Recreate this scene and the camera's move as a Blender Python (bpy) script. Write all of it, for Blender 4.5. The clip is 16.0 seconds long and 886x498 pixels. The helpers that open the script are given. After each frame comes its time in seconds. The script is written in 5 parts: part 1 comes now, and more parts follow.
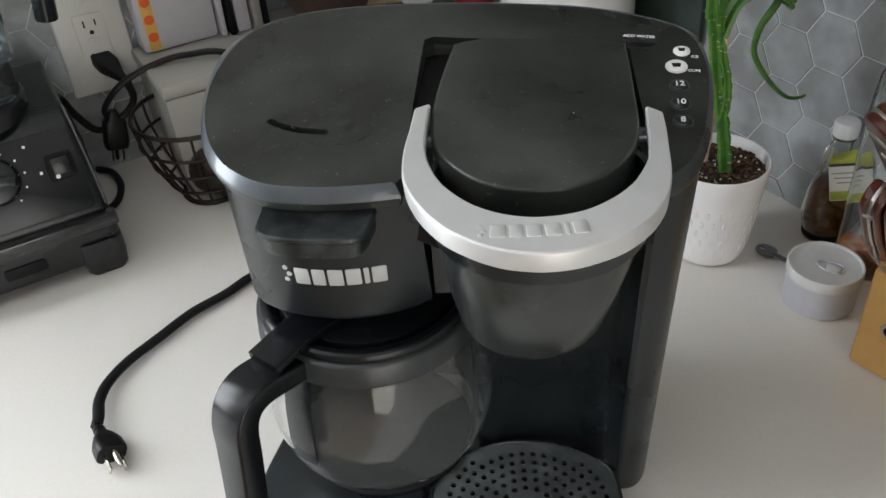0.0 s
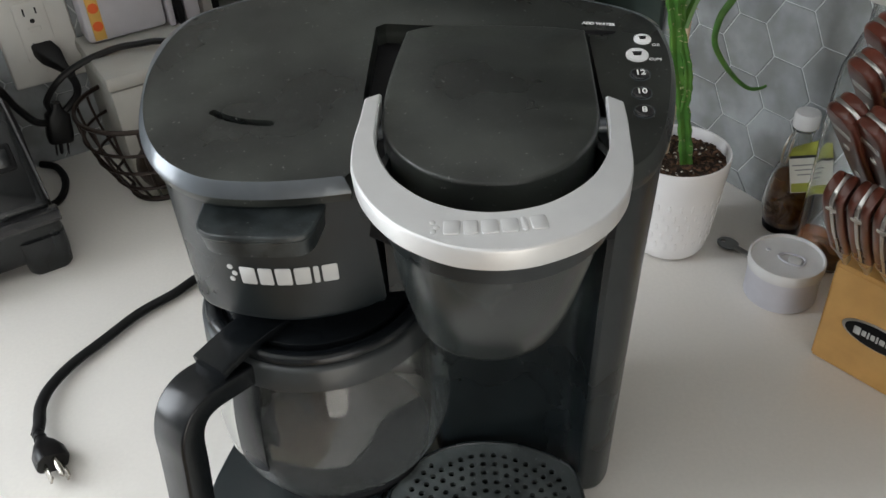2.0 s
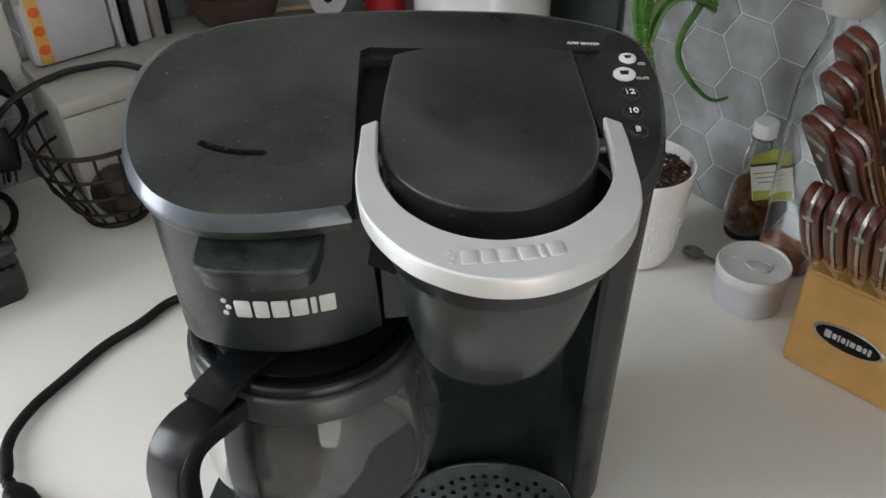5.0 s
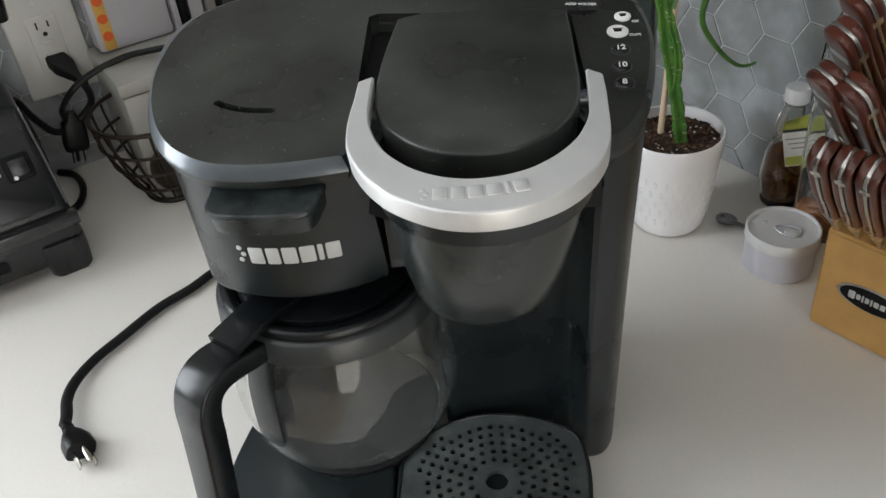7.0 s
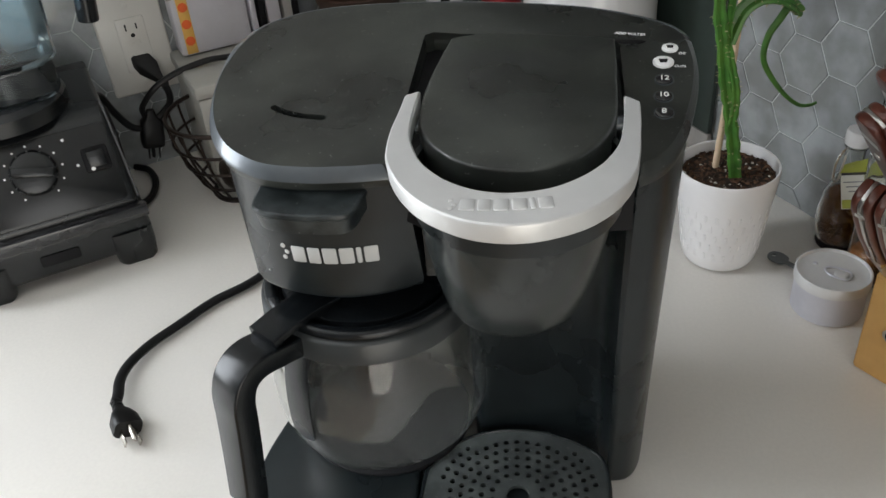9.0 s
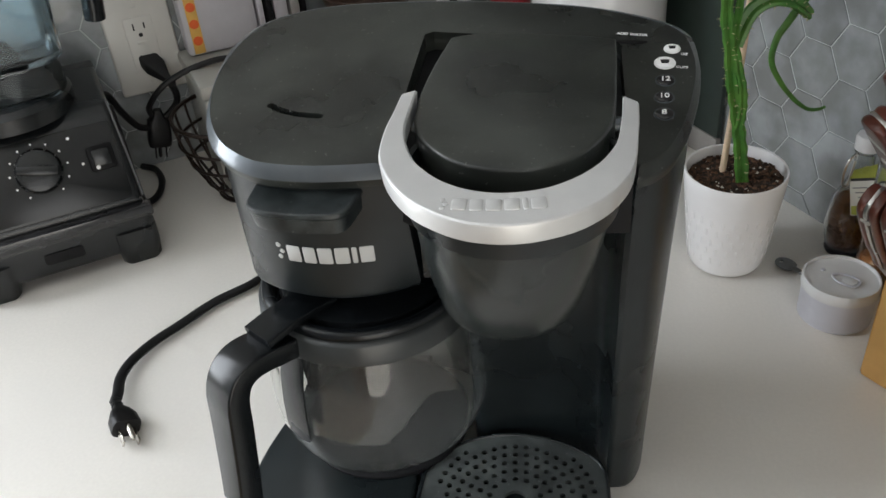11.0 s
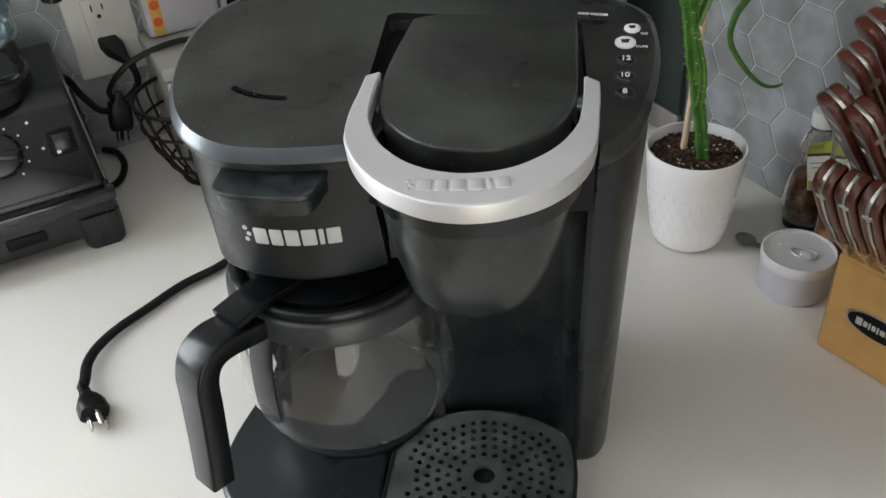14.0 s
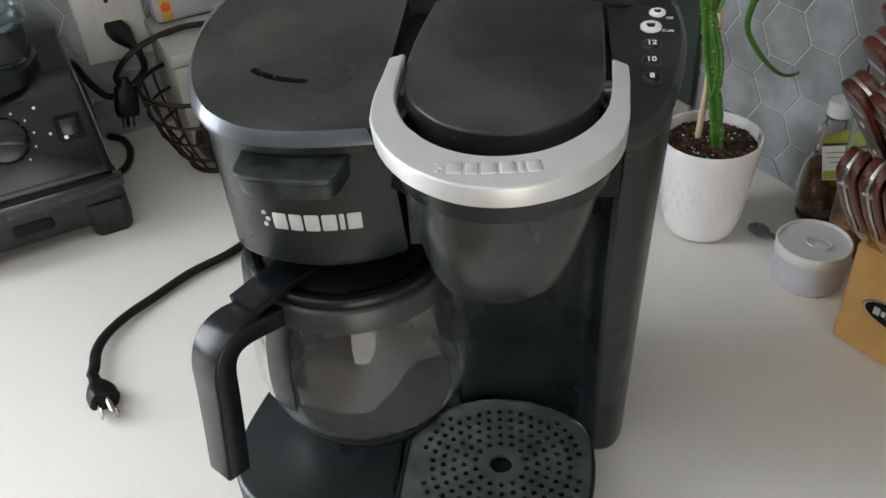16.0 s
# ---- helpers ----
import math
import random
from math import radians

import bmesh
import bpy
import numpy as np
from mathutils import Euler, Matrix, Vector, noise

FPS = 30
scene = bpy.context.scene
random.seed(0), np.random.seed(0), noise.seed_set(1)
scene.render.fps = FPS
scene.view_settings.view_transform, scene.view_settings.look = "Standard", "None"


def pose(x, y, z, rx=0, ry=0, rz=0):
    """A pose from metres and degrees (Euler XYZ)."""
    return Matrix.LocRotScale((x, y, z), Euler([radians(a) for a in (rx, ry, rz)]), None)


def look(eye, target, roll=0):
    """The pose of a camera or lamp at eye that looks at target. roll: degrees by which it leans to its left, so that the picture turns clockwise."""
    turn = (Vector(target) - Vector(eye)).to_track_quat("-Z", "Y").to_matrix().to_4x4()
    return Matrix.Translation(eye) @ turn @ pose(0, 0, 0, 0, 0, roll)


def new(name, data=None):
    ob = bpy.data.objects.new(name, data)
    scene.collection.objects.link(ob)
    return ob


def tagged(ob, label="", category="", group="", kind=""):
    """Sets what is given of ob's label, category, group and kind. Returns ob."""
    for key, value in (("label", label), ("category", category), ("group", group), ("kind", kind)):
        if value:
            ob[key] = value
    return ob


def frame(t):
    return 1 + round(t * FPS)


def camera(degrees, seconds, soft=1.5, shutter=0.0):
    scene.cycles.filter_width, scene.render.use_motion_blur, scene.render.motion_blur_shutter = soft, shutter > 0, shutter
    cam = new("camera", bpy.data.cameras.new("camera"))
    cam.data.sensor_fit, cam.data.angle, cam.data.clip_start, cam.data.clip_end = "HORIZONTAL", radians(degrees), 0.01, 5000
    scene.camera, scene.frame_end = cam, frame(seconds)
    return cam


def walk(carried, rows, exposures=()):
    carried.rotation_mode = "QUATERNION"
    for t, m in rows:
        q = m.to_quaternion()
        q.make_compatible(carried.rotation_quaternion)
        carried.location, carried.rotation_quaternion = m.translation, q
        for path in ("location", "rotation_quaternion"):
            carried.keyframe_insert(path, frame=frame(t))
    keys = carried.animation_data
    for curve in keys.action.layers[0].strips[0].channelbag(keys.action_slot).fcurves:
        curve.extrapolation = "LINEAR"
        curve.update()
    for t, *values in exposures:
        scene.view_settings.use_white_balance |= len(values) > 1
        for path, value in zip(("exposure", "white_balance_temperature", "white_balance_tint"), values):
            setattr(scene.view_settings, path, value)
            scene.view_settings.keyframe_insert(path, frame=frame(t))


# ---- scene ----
cam = camera(54.2, 16.0)
PATH = [
    (0, (-0.0305, -0.408, 0.5481), (-0.0896, 0.977, -0.5037), -4.6),
    (0.5, (-0.0339, -0.4002, 0.5446), (-0.0757, 0.9822, -0.5107), -4.3),
    (1, (-0.0305, -0.4019, 0.5437), (-0.0496, 0.9779, -0.5159), -3.9),
    (1.5, (-0.027, -0.3993, 0.5394), (-0.0296, 0.9779, -0.5246), -3.7),
    (2, (-0.0261, -0.3898, 0.5359), (-0.0113, 0.9857, -0.5298), -3.2),
    (2.5, (-0.0252, -0.3793, 0.5403), (-0.0009, 0.9996, -0.5203), -3),
    (3, (-0.0261, -0.3741, 0.5359), (0.0061, 1.0057, -0.5229), -3),
    (3.5, (-0.0287, -0.3785, 0.5368), (0.0043, 1.0014, -0.5229), -3.2),
    (4, (-0.0444, -0.3767, 0.5385), (0.0, 1.004, -0.5203), -3.3),
    (4.5, (-0.0539, -0.3776, 0.5411), (0.0461, 1.0022, -0.5142), -2.7),
    (4.7, (-0.0592, -0.3776, 0.5411), (0.0853, 0.9979, -0.5142), -2),
    (6.8, (-0.0331, -0.4124, 0.5455), (0.0113, 0.9683, -0.5124), -5.7),
    (7, (-0.0157, -0.4211, 0.5368), (-0.0357, 0.9613, -0.5203), -6.4),
    (7.5, (-0.0017, -0.428, 0.5385), (-0.0957, 0.9553, -0.5124), -6.8),
    (8, (-0.007, -0.428, 0.5385), (-0.1201, 0.9648, -0.4976), -6.1),
    (8.5, (0.0, -0.4394, 0.542), (-0.1366, 0.9622, -0.4794), -5.6),
    (10.8, (0.013, -0.4367, 0.5324), (-0.1723, 0.9788, -0.4628), -5.1),
    (11, (0.0157, -0.435, 0.5351), (-0.1679, 0.9753, -0.4663), -5.3),
    (11.5, (0.0183, -0.4376, 0.5377), (-0.154, 0.9666, -0.475), -5.2),
    (12, (0.0217, -0.4402, 0.5429), (-0.1418, 0.957, -0.482), -5.2),
    (12.5, (0.0183, -0.4394, 0.5446), (-0.1331, 0.9535, -0.4863), -5.1),
    (13, (0.0183, -0.4411, 0.542), (-0.1183, 0.95, -0.4942), -4.9),
    (13.5, (0.02, -0.4385, 0.542), (-0.1053, 0.9518, -0.4968), -4.8),
    (14, (0.0165, -0.4394, 0.5385), (-0.1018, 0.9509, -0.5011), -4.7),
    (14.5, (0.0122, -0.4341, 0.5368), (-0.0992, 0.9561, -0.5029), -4.6),
    (15, (0.0183, -0.4376, 0.5324), (-0.1096, 0.9492, -0.5116), -5),
    (15.5, (0.0217, -0.4315, 0.5229), (-0.1175, 0.9483, -0.5281), -4.8),
    (16, (0.0, -0.4367, 0.5324), (-0.1096, 0.9448, -0.5203), -4.2),
]
walk(cam, [(t, look(eye, target, roll)) for t, eye, target, roll in PATH])

# ---- light ----
world = bpy.data.worlds.new("world")
scene.world = world
world.use_nodes = True
wn = world.node_tree
sky = wn.nodes.new("ShaderNodeTexSky")
sky.sky_type, sky.sun_disc = "NISHITA", False
sky.sun_elevation, sky.sun_rotation = radians(40), radians(200)
wn.links.new(sky.outputs[0], wn.nodes["Background"].inputs[0])
wn.nodes["Background"].inputs[1].default_value = 0.1

# the corner of the room: p runs along the outlet wall from the corner, q along the other wall
CORNER = Vector((0.047, 0.829, 0))
U = Vector((math.cos(radians(30)), math.sin(radians(30)), 0))
W = Vector((0.5, -math.cos(radians(30)), 0))


def kp(p, q, z=0.0):
    return CORNER - U * p + W * q + Vector((0, 0, z))


def area(name, centre, target, w, h, watts, colour):
    lamp = bpy.data.lights.new(name, "AREA")
    lamp.shape, lamp.size, lamp.size_y, lamp.energy, lamp.color = "RECTANGLE", w, h, watts, colour
    ob = new(name, lamp)
    ob.matrix_world = look(centre, target)
    return ob


area("window_light", kp(1.86, -0.09, 0.72), kp(1.86, 1, 0.72), 1.5, 1.05, 56, (0.905, 0.95, 1.0))
area("glass_door_light", kp(1.15, 2.60, 0.15), kp(1.15, 0, 0.15), 1.25, 1.95, 19, (1.0, 0.955, 0.88))


# ---- materials ----
def mat(name, colour, rough=0.5, metal=0.0, vary=0.12, scale=60, bump=0.0, bump_scale=400, second=None, second_scale=6,
        second_amount=0.5, coat=0.0, rough_vary=0.08, rand=0.0, spec=0.5, island=False, place=False, specks=0.0):
    m = bpy.data.materials.new(name)
    m.use_nodes = True
    nt = m.node_tree
    b = nt.nodes["Principled BSDF"]
    lk = nt.links.new
    tc = nt.nodes.new("ShaderNodeNewGeometry" if place else "ShaderNodeTexCoord")
    spot = tc.outputs["Position" if place else "Object"]
    n1 = nt.nodes.new("ShaderNodeTexNoise")
    n1.inputs["Scale"].default_value, n1.inputs["Detail"].default_value = scale, 6
    lk(spot, n1.inputs["Vector"])
    n2 = nt.nodes.new("ShaderNodeTexNoise")
    n2.inputs["Scale"].default_value, n2.inputs["Detail"].default_value = second_scale, 4
    lk(spot, n2.inputs["Vector"])
    c = Vector(colour)
    lo, hi = c * (1 - vary), c * (1 + vary)
    r1 = nt.nodes.new("ShaderNodeValToRGB")
    r1.color_ramp.elements[0].position, r1.color_ramp.elements[1].position = 0.3, 0.7
    r1.color_ramp.elements[0].color = (*lo, 1)
    r1.color_ramp.elements[1].color = (*[min(1, v) for v in hi], 1)
    lk(n1.outputs[0], r1.inputs[0])
    mix = nt.nodes.new("ShaderNodeMix")
    mix.data_type = "RGBA"
    r2 = nt.nodes.new("ShaderNodeMapRange")
    r2.interpolation_type = "SMOOTHSTEP"
    r2.inputs[1].default_value, r2.inputs[2].default_value, r2.inputs[4].default_value = 0.36, 0.72, second_amount
    lk(n2.outputs[0], r2.inputs[0])
    lk(r2.outputs[0], mix.inputs[0])
    lk(r1.outputs[0], mix.inputs[6])
    mix.inputs[7].default_value = (*(second or lo), 1)
    out = mix.outputs[2]
    if specks:
        n5 = nt.nodes.new("ShaderNodeTexNoise")
        n5.inputs["Scale"].default_value, n5.inputs["Detail"].default_value = 420, 2
        lk(spot, n5.inputs["Vector"])
        r5 = nt.nodes.new("ShaderNodeMapRange")
        r5.inputs[1].default_value, r5.inputs[2].default_value, r5.inputs[4].default_value = 0.68, 0.80, specks
        lk(n5.outputs[0], r5.inputs[0])
        mx = nt.nodes.new("ShaderNodeMix")
        mx.data_type = "RGBA"
        lk(r5.outputs[0], mx.inputs[0])
        lk(out, mx.inputs[6])
        mx.inputs[7].default_value = (0.42, 0.42, 0.40, 1)
        out = mx.outputs[2]
    if rand:
        hs = nt.nodes.new("ShaderNodeHueSaturation")
        rr = nt.nodes.new("ShaderNodeMapRange")
        rr.inputs[3].default_value, rr.inputs[4].default_value = 1 - rand, 1 + rand
        if island:
            lk(nt.nodes.new("ShaderNodeNewGeometry").outputs["Random Per Island"], rr.inputs[0])
        else:
            lk(nt.nodes.new("ShaderNodeObjectInfo").outputs["Random"], rr.inputs[0])
        lk(rr.outputs[0], hs.inputs["Value"])
        lk(out, hs.inputs["Color"])
        out = hs.outputs[0]
    lk(out, b.inputs["Base Color"])
    rm = nt.nodes.new("ShaderNodeMapRange")
    rm.inputs[3].default_value, rm.inputs[4].default_value = max(0.02, rough - rough_vary), min(1, rough + rough_vary)
    lk(n2.outputs[0], rm.inputs[0])
    lk(rm.outputs[0], b.inputs["Roughness"])
    b.inputs["Metallic"].default_value = metal
    b.inputs["Specular IOR Level"].default_value = spec
    b.inputs["Coat Weight"].default_value = coat
    if bump:
        n3 = nt.nodes.new("ShaderNodeTexNoise")
        n3.inputs["Scale"].default_value, n3.inputs["Detail"].default_value = bump_scale, 3
        lk(spot, n3.inputs["Vector"])
        bp = nt.nodes.new("ShaderNodeBump")
        bp.inputs["Strength"].default_value, bp.inputs["Distance"].default_value = bump, 0.001
        lk(n3.outputs[0], bp.inputs["Height"])
        lk(bp.outputs[0], b.inputs["Normal"])
    return m


def glass(name, colour=(1, 1, 1), rough=0.0, ior=1.45, clear=1.0):
    m = bpy.data.materials.new(name)
    m.use_nodes = True
    b = m.node_tree.nodes["Principled BSDF"]
    b.inputs["Base Color"].default_value = (*colour, 1)
    b.inputs["Transmission Weight"].default_value = clear
    b.inputs["Roughness"].default_value, b.inputs["IOR"].default_value = rough, ior
    return m


BLACK = mat("black_textured_plastic", (0.0064, 0.0092, 0.0104), 0.29, bump=0.10, bump_scale=1500, vary=0.25, second=(0.0135, 0.0195, 0.0215), second_scale=14, second_amount=0.5, rough_vary=0.12)
# pale mottling is dust plus the soft sheen on the top faces
BLACK_TOP = mat("dusty_sheen_black_plastic", (0.0165, 0.0185, 0.0172), 0.30, bump=0.12, bump_scale=1500, vary=0.3, second=(0.054, 0.060, 0.052), second_scale=16, second_amount=0.6, rough_vary=0.12, specks=0.35)
DUSTY_TAB = mat("dust_speckled_plastic", (0.011, 0.0145, 0.0155), 0.32, bump=0.15, bump_scale=1500, vary=0.4, scale=140, second=(0.05, 0.060, 0.062), second_scale=70, second_amount=0.6, rough_vary=0.1, specks=0.7)
TRAYMAT = mat("dusty_grey_black_plastic", (0.044, 0.050, 0.050), 0.34, bump=0.1, bump_scale=1500, vary=0.3, second=(0.095, 0.107, 0.104), second_scale=45, second_amount=0.6, rough_vary=0.12, specks=0.4)
# matt black parts; gloss cut so that recess floors look fully shaded
DARK = mat("matt_black_and_recess_shade", (0.006, 0.006, 0.007), 0.55, spec=0.2)
CARAFE_BLACK = mat("smooth_black_plastic", (0.0055, 0.0068, 0.008), 0.27, spec=0.36, second=(0.012, 0.0145, 0.017))
# grey lifted to carry window sheen on the lid edge and button rims
RIM = mat("grey_rim_with_sheen", (0.090, 0.103, 0.116), 0.31, metal=0.42, bump=0.03, bump_scale=1500, coat=0.4)
COLLAR = mat("satin_dark_grey_plastic", (0.030, 0.034, 0.035), 0.30, vary=0.15, second=(0.045, 0.05, 0.05), second_scale=20)
SILVER = mat("silver_painted_plastic", (0.66, 0.66, 0.655), 0.40, metal=0.5, vary=0.04, bump=0.05, bump_scale=2500, second=(0.53, 0.55, 0.565), second_amount=0.3)
LOGO = mat("printed_silver_ink", (0.55, 0.56, 0.56), 0.45, metal=0.2, vary=0.05)
INK = mat("white_button_print", (0.82, 0.82, 0.82), 0.5, vary=0.03)
HEADMAT = mat("smoky_black_plastic", (0.020, 0.024, 0.024), 0.24, bump=0.04, bump_scale=1500, vary=0.2, second=(0.034, 0.040, 0.038), second_scale=10, second_amount=0.5)
BUTTON = mat("glossy_black_button", (0.02, 0.02, 0.022), 0.2, coat=0.4)
GLASS = glass("carafe_glass", (0.93, 0.94, 0.92), clear=0.988)
QUARTZ = mat("white_quartz", (0.75, 0.72, 0.668), 0.32, vary=0.025, scale=300, second=(0.70, 0.68, 0.64), second_scale=5, second_amount=0.5, rough_vary=0.06)
GREIGE = mat("greige_wall_paint", (0.36, 0.355, 0.34), 0.7, vary=0.02, bump=0.1, bump_scale=200)
CEILING = mat("white_ceiling_paint", (0.78, 0.78, 0.77), 0.8, vary=0.02, bump=0.1, bump_scale=200)
PAINT = mat("grey_white_wall_paint", (0.62, 0.62, 0.61), 0.7, vary=0.02, bump=0.1, bump_scale=200)
GROUT = mat("pale_grout", (0.50, 0.52, 0.52), 0.8, vary=0.05, bump=0.3)
TILE = mat("marble_hex_tile", (0.205, 0.213, 0.212), 0.22, vary=0.09, scale=14, second=(0.355, 0.378, 0.392), second_scale=20, second_amount=0.85, rand=0.11, coat=0.6, place=True)
TILE_REST = mat("marble_hex_tile_far", (0.205, 0.213, 0.212), 0.22, vary=0.09, scale=14, second=(0.355, 0.378, 0.392), second_scale=20, second_amount=0.85, rand=0.11, coat=0.6, place=True, island=True)
WOOD_FLOOR = mat("oak_floor", (0.42, 0.33, 0.24), 0.45, vary=0.2, scale=30)
CABINET = mat("tan_cabinet_paint", (0.45, 0.38, 0.30), 0.5, vary=0.05)
CORD = mat("black_rubber", (0.007, 0.007, 0.0075), 0.42, spec=0.3)
BRASS = mat("nickel_prong", (0.50, 0.47, 0.42), 0.25, metal=1.0)
PLATE = mat("ivory_white_plastic", (0.60, 0.58, 0.54), 0.35, vary=0.02)
HOLE = mat("outlet_hole", (0.01, 0.01, 0.01), 0.8)
BLENDER = mat("grey_black_plastic", (0.0065, 0.0078, 0.0088), 0.27, bump=0.1, bump_scale=1200, vary=0.2, second=(0.017, 0.0195, 0.0205), second_scale=10)
JAR = glass("clear_jar_plastic", (0.66, 0.77, 0.82), 0.05)
WIRE = mat("bronze_wire", (0.026, 0.017, 0.013), 0.4, metal=0.6)
CERAMIC = mat("white_glazed_ceramic", (0.78, 0.77, 0.77), 0.25, vary=0.02, coat=0.3)
SOIL = mat("dark_soil", (0.035, 0.02, 0.012), 0.95, vary=0.6, scale=200, bump=1.0, bump_scale=150)
CHIP = mat("soil_chip", (0.085, 0.042, 0.022), 0.9, vary=0.4, rand=0.6, island=True)
PERLITE = mat("perlite_grain", (0.65, 0.62, 0.56), 0.9, vary=0.1)
STEM = mat("cactus_green", (0.046, 0.155, 0.024), 0.42, vary=0.3, scale=90, second=(0.11, 0.225, 0.034), second_scale=25, second_amount=0.6, bump=0.2, bump_scale=300)
SPINE = mat("pale_spine", (0.35, 0.33, 0.18), 0.6)
STAKE = mat("bare_pale_wood", (0.62, 0.47, 0.33), 0.7, vary=0.12, scale=120)
BLOCKWOOD = mat("honey_beech_wood", (0.62, 0.36, 0.12), 0.42, vary=0.10, scale=40, second=(0.52, 0.28, 0.085), second_scale=12, second_amount=0.5, coat=0.15)
HANDLE = mat("red_brown_pakkawood", (0.105, 0.026, 0.014), 0.30, vary=0.35, scale=60, second=(0.060, 0.015, 0.010), second_scale=30, second_amount=0.8, coat=0.3)
STEEL = mat("brushed_steel", (0.60, 0.59, 0.57), 0.28, metal=1.0, vary=0.08)
TIN = mat("pale_grey_tin", (0.55, 0.55, 0.60), 0.35, metal=0.3, vary=0.06)
LIDCLEAR = mat("cloudy_plastic_lid", (0.62, 0.62, 0.62), 0.3, vary=0.05, coat=0.4)
AMBER = glass("amber_oil", (0.70, 0.25, 0.035), 0.05, 1.4, clear=0.8)
BOTTLE = glass("clear_bottle_glass", (0.93, 0.95, 0.94))
HERB = mat("dark_herbs", (0.05, 0.018, 0.01), 0.8, vary=0.6, scale=150)
GREENLABEL = mat("olive_green_label", (0.36, 0.38, 0.05), 0.55, vary=0.1)
WHITELABEL = mat("cream_label", (0.72, 0.70, 0.62), 0.6, vary=0.04)
GREYINK = mat("grey_print", (0.25, 0.25, 0.24), 0.6)
INKDARK = mat("black_print", (0.02, 0.02, 0.02), 0.6)
DARKGREEN = mat("dark_green_enamel", (0.022, 0.036, 0.030), 0.4, second=(0.03, 0.045, 0.04))
CREAM = mat("cream_enamel", (0.37, 0.36, 0.325), 0.4, vary=0.03)
PAPER = mat("white_paper_wrap", (0.54, 0.52, 0.55), 0.6, vary=0.04, bump=0.3, bump_scale=40)
ORANGE = mat("orange_print", (0.75, 0.12, 0.02), 0.55)
YELLOW = mat("yellow_print", (0.72, 0.42, 0.10), 0.55)
RED = mat("red_tin", (0.45, 0.02, 0.03), 0.4)
BOARD = mat("grey_board", (0.33, 0.31, 0.29), 0.5)


# ---- mesh helpers ----
def finish(name, bm, material, smooth=40):
    bmesh.ops.remove_doubles(bm, verts=bm.verts, dist=1e-6)
    bmesh.ops.recalc_face_normals(bm, faces=bm.faces)
    me = bpy.data.meshes.new(name)
    bm.to_mesh(me)
    bm.free()
    me.materials.append(material)
    if smooth:
        me.polygons.foreach_set("use_smooth", [True] * len(me.polygons))
        me.set_sharp_from_angle(angle=radians(smooth))
    return me


def part(name, bm, material, parent, label="", smooth=40):
    ob = new(name, bm if isinstance(bm, bpy.types.Mesh) else finish(name, bm, material, smooth))
    ob.parent = parent
    if label:
        ob["label"] = label
    return ob


def thing(name, place, label, category, group="", kind="", turn=0.0):
    ob = new(name)
    ob.empty_display_size = 0.02
    ob.matrix_world = pose(*place, 0, 0, turn)
    return tagged(ob, label, category, group, kind)


def single(name, bm, material, label, category, group="", kind="", smooth=40):
    ob = new(name, finish(name, bm, material, smooth))
    return tagged(ob, label, category, group, kind)


def loft(rings, cap_a=True, cap_b=True, closed=True, bm=None):
    bm = bm or bmesh.new()
    rows = [[bm.verts.new(v) for v in r] for r in rings]
    n = len(rows[0])
    for a, b in zip(rows, rows[1:]):
        for i in range(n if closed else n - 1):
            j = (i + 1) % n
            bm.faces.new((a[i], a[j], b[j], b[i]))
    if cap_a:
        bm.faces.new(rows[0][::-1])
    if cap_b:
        bm.faces.new(rows[-1])
    return bm


def spline(points, per=6, closed=True):
    pts = [Vector((*p, 0)) if len(p) == 2 else Vector(p) for p in points]
    n, out = len(pts), []
    for i in range(n if closed else n - 1):
        if closed:
            a, b, c, d = (pts[(i + k) % n] for k in (-1, 0, 1, 2))
        else:
            a, b, c, d = pts[max(0, i - 1)], pts[i], pts[i + 1], pts[min(n - 1, i + 2)]
        for k in range(per):
            t = k / per
            out.append(0.5 * (2 * b + (c - a) * t + (2 * a - 5 * b + 4 * c - d) * t * t + (3 * b - a - 3 * c + d) * t ** 3))
    if not closed:
        out.append(pts[-1])
    return out


def inset(loop, d):
    n, out = len(loop), []
    area2 = sum(loop[i].x * loop[(i + 1) % n].y - loop[(i + 1) % n].x * loop[i].y for i in range(n))
    s = 1 if area2 > 0 else -1
    for i in range(n):
        t = (loop[(i + 1) % n] - loop[i - 1]).normalized()
        out.append(loop[i] + Vector((-t.y, t.x, 0)) * d * s)
    return out


def at_z(loop, z):
    return [Vector((v.x, v.y, z)) for v in loop]


def circle(r, z=0.0, c=(0, 0), n=32):
    return [Vector((c[0] + r * math.cos(2 * math.pi * i / n), c[1] + r * math.sin(2 * math.pi * i / n), z)) for i in range(n)]


def lathe(profile, n=40, c=(0, 0), cap_a=True, cap_b=True):
    return loft([circle(max(r, 1e-4), z, c, n) for r, z in profile], cap_a, cap_b)


